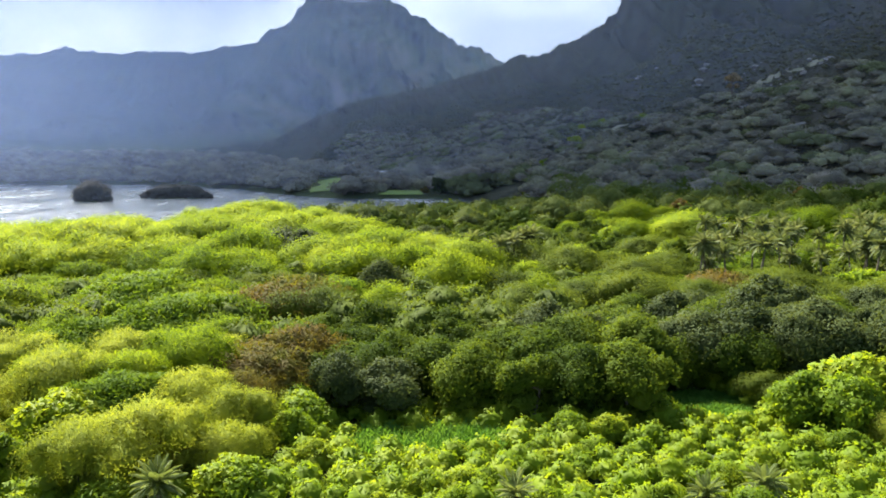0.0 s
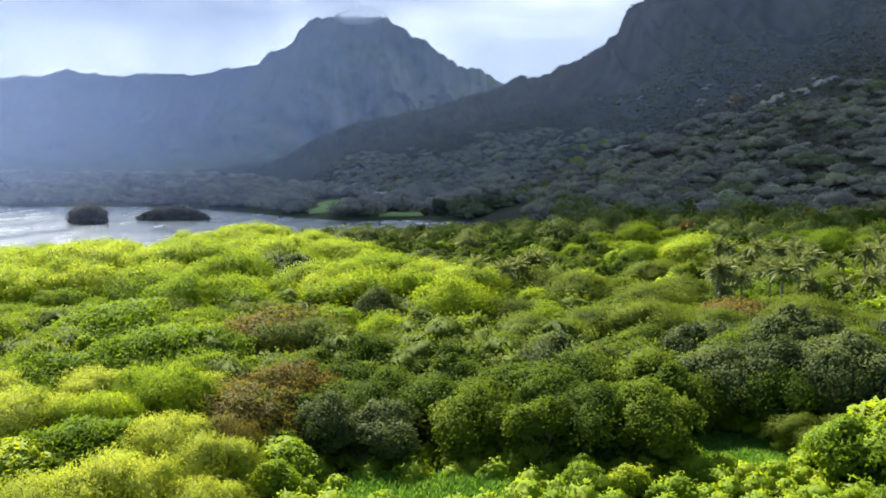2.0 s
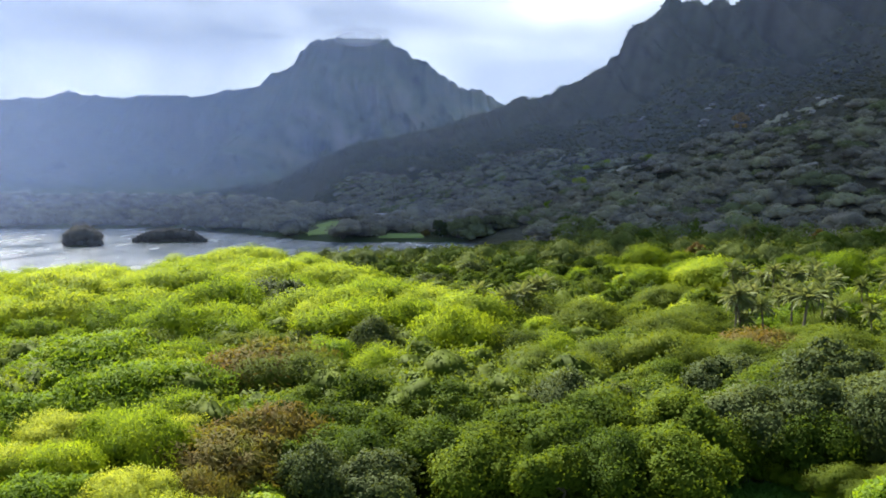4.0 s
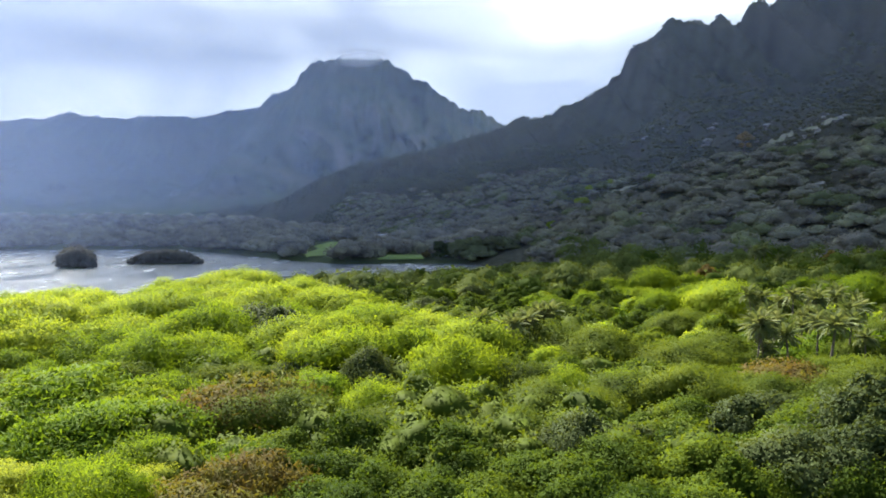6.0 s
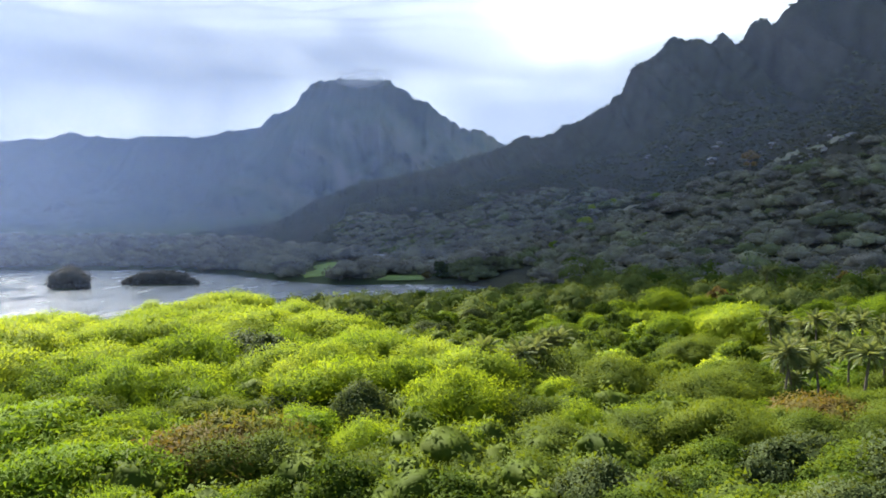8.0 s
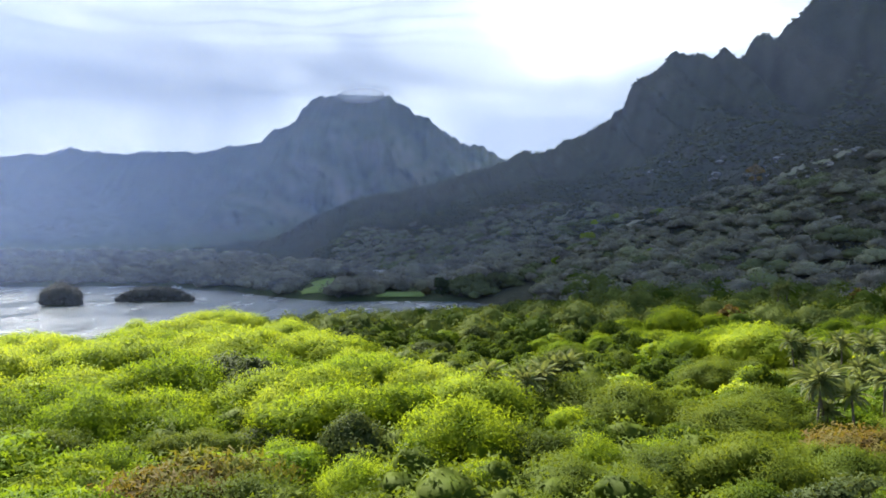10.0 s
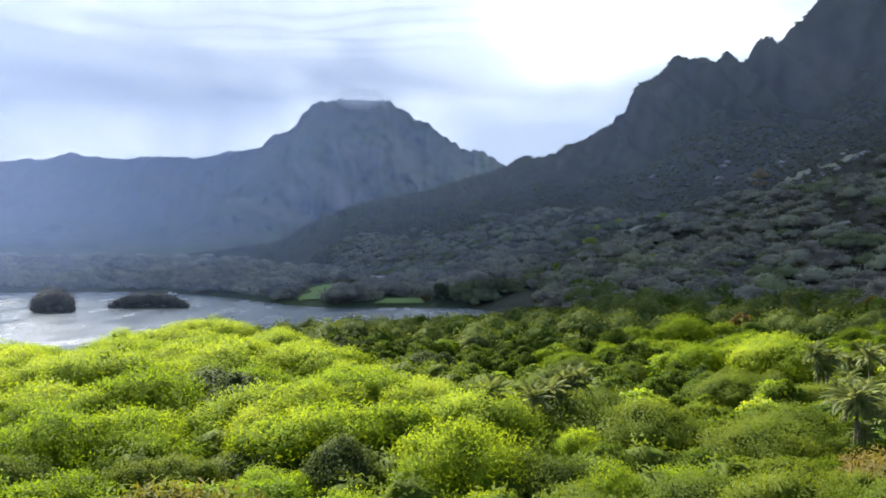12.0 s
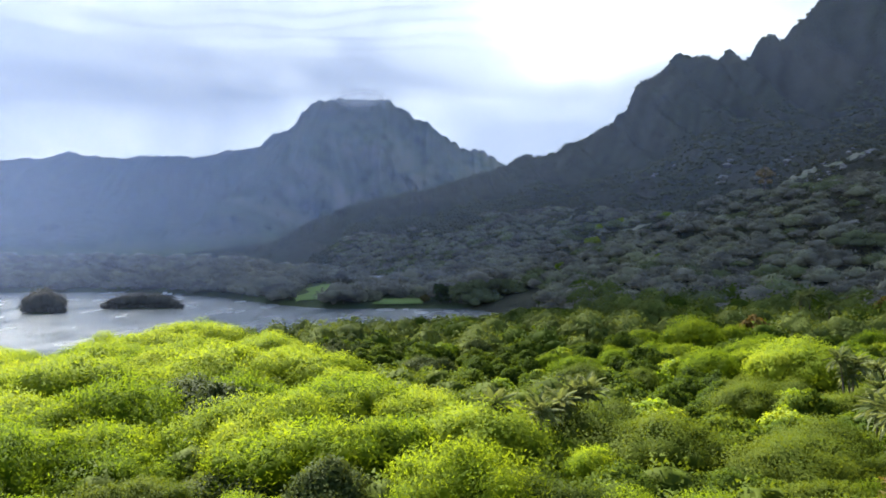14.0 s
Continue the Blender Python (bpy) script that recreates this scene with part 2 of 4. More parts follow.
def icosphere(level):
    bm = bmesh.new()
    bmesh.ops.create_icosphere(bm, subdivisions=level, radius=1.0)
    v = np.array([x.co[:] for x in bm.verts])
    f = np.array([[q.index for q in x.verts] for x in bm.faces])
    bm.free()
    return v, f


ICO1, ICO2 = icosphere(1), icosphere(2)


def unit(a):
    return a / np.maximum(np.linalg.norm(a, axis=-1, keepdims=True), 1e-9)


def smoothstep(a, b, x):
    q = np.clip((x - a) / (b - a), 0, 1)
    return q * q * (3 - 2 * q)


def wave(x, y, seed, scale, octaves=4):
    """Soft value noise from sums of turned sines, for terrain."""
    rng = np.random.default_rng(seed)
    out, amp, total = 0.0, 1.0, 0.0
    for _ in range(octaves):
        for _ in range(3):
            a, ph = rng.uniform(0, 2 * np.pi, 2)
            out = out + amp * np.sin((x * np.cos(a) + y * np.sin(a)) * 2 * np.pi / scale + ph)
        total += amp * 3
        amp, scale = amp * 0.55, scale * 0.47
    return out / total * 1.6


def ridged(x, y, seed, scale, octaves=5):
    """Sharp-crested fractal noise, about 0 to 1, for eroded mountain sides."""
    shape = x.shape
    out = [noise.ridged_multi_fractal((a / scale, c / scale, seed * 7.3), 0.9, 2.1, octaves, 1.0, 1.8) for a, c in zip(x.ravel().tolist(), y.ravel().tolist())]
    return np.array(out).reshape(shape) * 0.5


# ================= the lie of the land =================
NEAR_SHORE = ((-700, 250), (-260, 255), (-120, 272), (-85, 300), (-60, 365), (-20, 392), (10, 420), (25, 455), (34, 500), (44, 534), (47, 546), (2000, 546))
FAR_SHORE = ((-900, 800), (-366, 783), (-257, 775), (-200, 735), (-158, 690), (-104, 606), (-68, 566), (-12, 566), (30, 556), (47, 546), (2000, 545))


def line(points, x):
    return np.interp(x, [p[0] for p in points], [p[1] for p in points])


CREST_Y = ((-2000, 1750), (-308, 1600), (-150, 1520), (-27, 1480), (90, 1440), (120, 1380), (166, 1280), (217, 1160), (277, 1120), (367, 1085), (422, 1055), (600, 980), (1500, 900))
CREST_Z = ((-600, 12), (-308, 47), (-222, 87), (-150, 112), (-27, 132), (85, 163), (98, 167), (109, 172), (120, 177), (129, 171), (141, 168), (157, 172), (166, 178), (188, 182), (212, 195), (216, 202), (224, 204), (228, 212), (232, 225), (238, 237), (252, 244), (260, 249), (271, 258), (276, 268), (282, 271), (295, 264), (310, 265), (322, 257), (328, 263), (336, 271), (342, 262), (350, 253), (357, 257), (362, 271), (369, 279), (381, 280), (385, 272), (391, 276), (400, 290), (411, 299), (420, 309), (426, 316), (470, 340), (520, 380), (700, 440), (1500, 420))
FOOT_Y = ((-2000, 1500), (-300, 1150), (-150, 900), (-60, 690), (40, 520), (120, 420), (220, 370), (400, 330), (900, 300), (1500, 300))
SLOPE = ((0, 0), (0.17, 0.16), (0.27, 0.26), (0.53, 0.42), (0.78, 0.60), (0.90, 0.80), (1.0, 1.0))


def ground_z(x, y):
    x, y = np.asarray(x, float), np.asarray(y, float)
    near, far = line(NEAR_SHORE, x), line(FAR_SHORE, x)
    inside = smoothstep(-14, 6, y - near) * smoothstep(-6, 10, far - y) * smoothstep(2, -8, x - 46)
    rise = 0.030 * np.clip(y - np.maximum(far, 540), 0, 900) + 0.012 * np.clip(y - 1450, 0, 4000)
    land = 2.5 + 0.6 * wave(x, y, 3, 90) + rise + 1.5 * smoothstep(0, 80, y - far) * (1 + wave(x, y, 5, 160))
    return land * (1 - inside) - 2.5 * inside


def ridge_z(x, y):
    x, y = np.asarray(x, float), np.asarray(y, float)
    yc, yf, zc = line(CREST_Y, x), line(FOOT_Y, x), line(CREST_Z, x)
    v = (y - yf) / (yc - yf)
    up = np.interp(np.clip(v, 0, 1), [p[0] for p in SLOPE], [p[1] for p in SLOPE])
    gully = wave(x + 0.25 * y, 0.2 * y, 11, 120, 4)
    z = 2.0 + (zc - 2.0) * up + gully * 9.0 * smoothstep(0.05, 0.5, v) * smoothstep(1.0, 0.8, v) - 4 * smoothstep(0.02, -0.05, v)
    return np.where(v > 1, zc - (y - yc) * 0.8, z)


def land_z(x, y):
    return np.maximum(ground_z(x, y), np.where(np.asarray(y) > line(FOOT_Y, x), ridge_z(x, y), -9))


def grid_faces(nu, nv):
    i = np.arange(nu * nv).reshape(nu, nv)
    return np.stack([i[:-1, :-1], i[1:, :-1], i[1:, 1:], i[:-1, 1:]], -1).reshape(-1, 4)


def build_ground():
    xs = np.concatenate([np.linspace(-4800, -700, 24), np.linspace(-650, 500, 160), np.linspace(560, 4800, 24)])
    ys = np.concatenate([np.linspace(-2500, -60, 14), np.linspace(-40, 1000, 140), np.linspace(1040, 4900, 60)])
    gx, gy = np.meshgrid(xs, ys, indexing="ij")
    v = np.stack([gx, gy, ground_z(gx, gy)], -1).reshape(-1, 3)
    ob = new("ground", mesh_of("ground", v, grid_faces(len(xs), len(ys)), SOIL, True))
    tagged(ob, "dark overgrown soil under the woodland and round the lake", "ground", kind="structure")


def build_water():
    xs, ys = np.linspace(-1600, 60, 12), np.linspace(225, 840, 10)
    gx, gy = np.meshgrid(xs, ys, indexing="ij")
    v = np.stack([gx, gy, gx * 0], -1).reshape(-1, 3)
    ob = new("water", mesh_of("water", v, grid_faces(12, 10), WATER))
    tagged(ob, "pale grey rippled lake water reflecting the cloudy sky", "water", kind="structure")


def build_ridge():
    xs = np.concatenate([np.linspace(-900, -320, 30), np.linspace(-312, 480, 400), np.linspace(490, 1500, 50)])
    vs = np.concatenate([np.linspace(-0.06, 0.5, 60), np.linspace(0.51, 1.0, 130), np.linspace(1.02, 1.5, 10)])
    gx, gv = np.meshgrid(xs, vs, indexing="ij")
    yc, yf = line(CREST_Y, gx), line(FOOT_Y, gx)
    gy = yf + gv * (yc - yf)
    gz = ridge_z(gx, gy)
    # buttresses and gullies, sharpest on the cliffs below the crest
    cut = ridged(gx + 0.05 * gy, gv * 55, 3, 62) - 0.5
    fade = smoothstep(1.0, 0.94, gv)
    crag = ridged(gx + 0.1 * gy, gv * 45, 8, 30, 4) - 0.5
    gy = gy - (cut * 95 + crag * 45) * smoothstep(0.45, 0.85, gv) * fade
    gz = gz + crag * 5 * smoothstep(0.1, 0.5, gv) * fade
    gz = gz + cut * 16 * smoothstep(0.05, 0.4, gv) * smoothstep(0.95, 0.7, gv)
    gz = gz + 2.2 * wave(gx, gy, 23, 24, 3) * smoothstep(0.08, 0.3, gv) + 1.6 * wave(gx, gy, 27, 9, 2) * smoothstep(0.5, 1.0, gv)
    v = np.stack([gx, gy, gz], -1).reshape(-1, 3)
    ob = new("mountain_ridge", mesh_of("mountain_ridge", v, grid_faces(len(xs), len(vs)), RIDGE, True))
    order = np.argsort(gy, axis=1)
    columns = (xs, np.take_along_axis(gy, order, 1), np.take_along_axis(gz, order, 1))
    tagged(ob, "steep dark ridge with toothed crest, cliffs and scrubby slope", "mountain", kind="structure")
    return columns


RANGE_Z = ((-3600, 330), (-2400, 400), (-1900, 372), (-1712, 385), (-1581, 390), (-1500, 400), (-1451, 414), (-1400, 408), (-1299, 391), (-1147, 396), (-1060, 402), (-990, 392), (-908, 401), (-800, 420), (-713, 432), (-695, 452), (-670, 478), (-583, 508), (-550, 560), (-528, 583), (-485, 608), (-400, 614), (-300, 612), (-214, 608), (-190, 585), (-140, 560), (-120, 535), (-95, 534), (-70, 522), (2, 462), (50, 436), (77, 418), (110, 416), (132, 420), (160, 400), (218, 364), (400, 300), (900, 200), (3000, 150))


def build_range():
    xs = np.concatenate([np.linspace(-3600, -1900, 60), np.linspace(-1890, 300, 440), np.linspace(320, 3000, 40)])
    vs = np.concatenate([np.linspace(0, 0.6, 40), np.linspace(0.61, 1.0, 110), np.linspace(1.03, 1.4, 6)])
    gx, gv = np.meshgrid(xs, vs, indexing="ij")
    yf = np.interp(gx, [-3600, -1500, -600, 0, 3000], [1700, 1650, 1750, 2300, 2600])
    yc = 3400 + 0 * gx
    zc = line(RANGE_Z, gx) + 8 * wave(gx, 0 * gx, 31, 70, 5) + 5 * wave(gx, 0 * gx, 33, 31, 3)
    up = np.interp(np.clip(gv, 0, 1), [0, 0.3, 0.55, 0.72, 0.86, 1.0], [0, 0.10, 0.24, 0.45, 0.76, 1.0])
    gz = 20 + (zc - 20) * up
    spur = ridged(gx + 300 * gv, gv * 620, 5, 520) - 0.5
    fade = smoothstep(0.05, 0.4, gv) * smoothstep(0.98, 0.66, gv)
    rib = ridged(gx + 80 * gv, gv * 260, 9, 150, 4) - 0.5
    gy = yf + gv * (yc - yf) - (520 * spur + 200 * rib) * fade
    gz = gz + (60 * spur + 26 * rib) * fade + 9 * wave(gx, gy, 37, 90, 4) * fade
    gz = np.where(gv > 1, zc - (gv - 1) * 900, gz)
    v = np.stack([gx, gy, gz], -1).reshape(-1, 3)
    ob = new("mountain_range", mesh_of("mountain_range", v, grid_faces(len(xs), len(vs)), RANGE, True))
    tagged(ob, "distant fluted forested mountain range with a flat-topped peak", "mountain", kind="structure")


def veil(name, label, category, xs, ys, shape, thickness, material):
    """A sheet of vapour: shape gives its points, thickness its density from 0 to 1."""
    gx, gy = np.meshgrid(xs, ys, indexing="ij")
    p = shape(gx, gy)
    me = mesh_of(name, np.stack(p, -1).reshape(-1, 3), grid_faces(len(xs), len(ys)), material, True)
    layer = me.color_attributes.new("thickness", "FLOAT_COLOR", "POINT")
    t, d = thickness(*p)
    layer.data.foreach_set("color", np.stack([t, d, t, 0 * t + 1], -1).astype(np.float32).ravel())
    return tagged(new(name, me), label, category, kind="structure")


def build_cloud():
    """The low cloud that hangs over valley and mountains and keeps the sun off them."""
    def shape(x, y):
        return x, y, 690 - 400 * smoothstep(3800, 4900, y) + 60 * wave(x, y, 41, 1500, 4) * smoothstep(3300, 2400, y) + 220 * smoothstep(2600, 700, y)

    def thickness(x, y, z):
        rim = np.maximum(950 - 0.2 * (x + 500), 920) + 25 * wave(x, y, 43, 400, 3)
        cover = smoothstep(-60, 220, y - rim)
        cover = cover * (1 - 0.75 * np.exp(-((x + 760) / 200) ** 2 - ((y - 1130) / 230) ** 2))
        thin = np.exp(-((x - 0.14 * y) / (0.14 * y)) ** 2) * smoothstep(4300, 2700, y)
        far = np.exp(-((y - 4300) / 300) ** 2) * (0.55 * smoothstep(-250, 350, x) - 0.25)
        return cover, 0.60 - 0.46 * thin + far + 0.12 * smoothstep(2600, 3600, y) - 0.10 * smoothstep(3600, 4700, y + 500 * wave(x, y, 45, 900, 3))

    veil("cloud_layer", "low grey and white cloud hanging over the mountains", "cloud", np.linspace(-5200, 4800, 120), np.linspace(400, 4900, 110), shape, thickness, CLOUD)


def build_haze():
    """Distance haze put in as blue-tinted sheets across the valley, thickest before the far range."""
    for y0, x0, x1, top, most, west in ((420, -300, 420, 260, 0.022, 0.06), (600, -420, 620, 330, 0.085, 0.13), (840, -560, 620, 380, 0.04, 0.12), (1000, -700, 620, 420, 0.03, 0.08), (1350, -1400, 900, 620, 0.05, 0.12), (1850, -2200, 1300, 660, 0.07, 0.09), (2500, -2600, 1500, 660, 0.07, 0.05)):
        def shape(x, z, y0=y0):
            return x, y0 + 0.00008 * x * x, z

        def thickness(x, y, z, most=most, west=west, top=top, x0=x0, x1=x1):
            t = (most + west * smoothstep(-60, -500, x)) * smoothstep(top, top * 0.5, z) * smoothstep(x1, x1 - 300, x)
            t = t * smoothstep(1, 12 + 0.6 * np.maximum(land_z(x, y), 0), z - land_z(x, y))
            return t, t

        veil("valley_mist", "thin blue-tinted sheet standing in for distance haze over the valley", "mist", np.linspace(x0, x1, 60), np.linspace(2, top, 40), shape, thickness, HAZE)


def build_wisps():
    """Shreds of cloud on the flat summit and along the western crest."""
    def shape(x, z):
        return x, 3230 + 0 * x, z

    def thickness(x, y, z):
        cap = 0.5 * np.exp(-((z - 584 - 6 * wave(x, z, 71, 260, 3)) / 32) ** 2) * np.exp(-((x + 310) / 110) ** 2)
        west = 0.5 * np.exp(-((z - 402 - 12 * wave(x, z, 73, 300, 3)) / 26) ** 2) * smoothstep(-1330, -1700, x)
        return cap + west, cap

    veil("cloud_wisp", "shreds of white cloud touching the summit and crest", "cloud", np.linspace(-2300, 100, 160), np.linspace(320, 720, 60), shape, thickness, WISP)


build_ground()
build_water()
RIDGE_X, RIDGE_Y, RIDGE_H = build_ridge()
build_range()
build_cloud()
build_haze()
build_wisps()


def surface_z(x, y):
    """The height of the ground or of the ridge's own face, whichever is higher."""
    k = int(np.clip(np.searchsorted(RIDGE_X, x), 1, len(RIDGE_X) - 1))
    f = float(np.clip((x - RIDGE_X[k - 1]) / (RIDGE_X[k] - RIDGE_X[k - 1]), 0, 1))
    sides = [np.interp(y, RIDGE_Y[i], RIDGE_H[i], left=-9) for i in (k - 1, k)]
    return max(float(ground_z(x, y)), float(sides[0] * (1 - f) + sides[1] * f))


# ================= trees =================
def leaves_on(rng, centres, radii, squash, count, length, width, droop, spread, whole=0.6, soft=0.7):
    """Leaves over the outer faces of round boughs; those buried in other boughs are left out. They are shaded as one soft mass
    as far as soft says. Returns their corners and normals."""
    weight = radii ** 2 / np.sum(radii ** 2)
    which = rng.choice(len(centres), size=int(count * 2.6), p=weight)
    d = unit(rng.normal(size=(len(which), 3)) + (0, 0, 0.35))
    r = radii[which] * (0.84 + rng.random(len(which)) ** 1.5 * (0.16 + spread))
    p = centres[which] + d * r[:, None] * (1, 1, squash)
    keep = np.ones(len(p), bool)
    for c, q in zip(centres, radii):
        keep &= np.linalg.norm((p - c) / (1, 1, squash), axis=1) > q * 0.82
    floor = centres[:, 2].min() + 0.22 * (centres[:, 2].max() - centres[:, 2].min())
    keep &= (d[:, 2] > -0.4) & (p[:, 2] > floor - rng.exponential(0.6, len(p)))
    p, d = p[keep][:count], d[keep][:count]
    m = len(p)
    hub = centres.mean(axis=0) - (0, 0, 0.5 * radii.max())
    mass = unit(d + whole * unit(p - hub))
    face = unit(mass + rng.normal(size=(m, 3)) * 0.75 + (0, 0, 0.2))
    axis = unit(np.cross(face, rng.normal(size=(m, 3))) + d * rng.uniform(0, 0.9, (m, 1)) + (0, 0, -droop))
    side = unit(np.cross(axis, face))
    ln = (length * rng.uniform(0.6, 1.35, m))[:, None]
    wd = (width * rng.uniform(0.65, 1.3, m))[:, None]
    up = np.cross(side, axis)
    foot = p - axis * ln * 0.5
    tri = np.stack([foot - side * wd * 0.6, foot + side * wd * 0.6 + up * wd * 0.2, p + axis * ln * 0.6 - up * ln * 0.1], 1)
    flat = unit(np.cross(tri[:, 1] - tri[:, 0], tri[:, 2] - tri[:, 0]))
    turned = np.sum(flat * mass, axis=1) < 0
    tri[turned] = tri[turned][:, ::-1]
    flat[turned] *= -1
    return tri, unit(mass * soft + flat * (1 - soft))


def cores(centres, radii, squash, ico, shrink, rng):
    """The dense shaded inside of each bough."""
    v, f = ico
    out_v, out_f, out_n = [], [], []
    for k, (c, r) in enumerate(zip(centres, radii)):
        out_v.append(c + v * r * shrink * (1, 1, squash) * rng.uniform(0.75, 1.1, (len(v), 1)))
        out_f.append(f + k * len(v))
        out_n.append(unit(v + rng.normal(size=v.shape) * 0.35))
    return np.concatenate(out_v), np.concatenate(out_f), np.concatenate(out_n)


def dome(rng, radius, low, high, boughs, size, flat=1.0):
    """Centres and radii of the boughs of an uneven crown between two heights: some large limbs, and boughs on each of them."""
    limbs = 7
    th = np.arange(limbs) * 2.399963 + rng.uniform(0, 6.3) + rng.normal(size=limbs) * 0.35
    away = radius * np.array([0.08, 0.34, 0.46, 0.54, 0.60, 0.62, 0.64]) * rng.uniform(0.8, 1.15, limbs)
    lr = radius * rng.uniform(0.30, 0.46, limbs)
    span = high - low
    lz = high - lr * 0.95 - span * (0.02 + 0.42 * (away / radius) ** 1.4 * flat) - span * 0.10 * rng.random(limbs)
    limb = np.stack([np.cos(th) * away, np.sin(th) * away, np.maximum(lz, low + lr * 0.4)], 1)
    which = rng.integers(limbs, size=boughs)
    d = unit(rng.normal(size=(boughs, 3)) * (1, 1, 0.8) + (0, 0, 0.35))
    c = limb[which] + d * (lr[which] * rng.uniform(0.6, 1.0, boughs))[:, None]
    r = radius * size * rng.uniform(0.45, 1.25, boughs)
    drop = max((c[:, 2] + r).max(), (limb[:, 2] + lr).max()) - high
    c[:, 2] -= drop
    limb[:, 2] -= drop
    skirt = np.stack([np.cos(th + 0.5) * radius * 0.5, np.sin(th + 0.5) * radius * 0.5, low + span * rng.uniform(0.18, 0.34, limbs)], 1)
    return np.concatenate([c, skirt, limb]), np.concatenate([r, radius * 0.3 * np.ones(limbs), lr])


def trunk_mesh(rng, height, radius, centres, material=BARK):
    """A tapered leaning trunk with limbs that reach into the boughs."""
    verts, faces = [], []

    def tube(a, b, ra, rb, bend):
        n, rings = 7, 4
        start = len(verts)
        ax = unit(b - a)
        s = unit(np.cross(ax, (0.31, 0.9, 0.1)))
        q = np.cross(ax, s)
        for i in range(rings):
            t = i / (rings - 1)
            c = a + (b - a) * t + bend * math.sin(t * math.pi)
            r = ra + (rb - ra) * t
            for k in range(n):
                w = 2 * math.pi * k / n
                verts.append(c + (s * math.cos(w) + q * math.sin(w)) * r)
        for i in range(rings - 1):
            for k in range(n):
                faces.append((start + i * n + k, start + i * n + (k + 1) % n, start + (i + 1) * n + (k + 1) % n, start + (i + 1) * n + k))

    top = np.array([rng.normal() * 0.05 * height, rng.normal() * 0.05 * height, height * 0.5])
    tube(np.array([0, 0, -0.6]), top, radius, radius * 0.65, rng.normal(size=3) * 0.12)
    for c in centres[:: max(1, len(centres) // 6)][:6]:
        tube(top, c, radius * 0.45, radius * 0.12, rng.normal(size=3) * 0.25)
    return mesh_of("trunk", verts, faces, material, True)


class Kind:
    """A kind of tree: some built forms, each first placed itself, then copied."""

    def __init__(self, name, labels, category, group, builder, forms):
        self.name, self.labels, self.category, self.group = name, labels, category, group
        self.builder, self.forms, self.first = builder, forms, {}

    def put(self, x, y, z, scale, rng, turn=None, form=None):
        f = int(rng.integers(self.forms)) if form is None else form
        m = Matrix.LocRotScale((x, y, z), Euler((rng.normal() * 0.03, rng.normal() * 0.03, rng.uniform(0, 6.28) if turn is None else turn)), (scale * rng.uniform(0.85, 1.2), scale * rng.uniform(0.85, 1.2), scale * rng.uniform(0.94, 1.06)))
        if f not in self.first:
            root = new(self.name)
            tagged(root, self.labels, self.category, self.group)
            self.builder(root, f)
            self.first[f] = root
            root.matrix_basis = m
            return root
        return copy_thing(self.first[f], m)


def crown_tree(seed, radius, height, low, boughs, size, count, leaf, material, squash=0.8, droop=0.25, spread=0.14, flat=1.0, thick=0.28, soft=0.72, shrink=0.8, whole=0.5):
    def build(root, form):
        rng = np.random.default_rng(seed * 100 + form)
        c, r = dome(rng, radius, low, height, boughs, size, flat)
        tri, soft_normal = leaves_on(rng, c, r, squash, count, leaf[0], leaf[1], droop, spread, whole, soft)
        part_of("trunk", trunk_mesh(rng, height, thick, c), root)
        part_of("crown", quads_mesh("crown", tri, material, cores(c, r, squash, ICO1, shrink, rng), soft_normal), root)
    return build


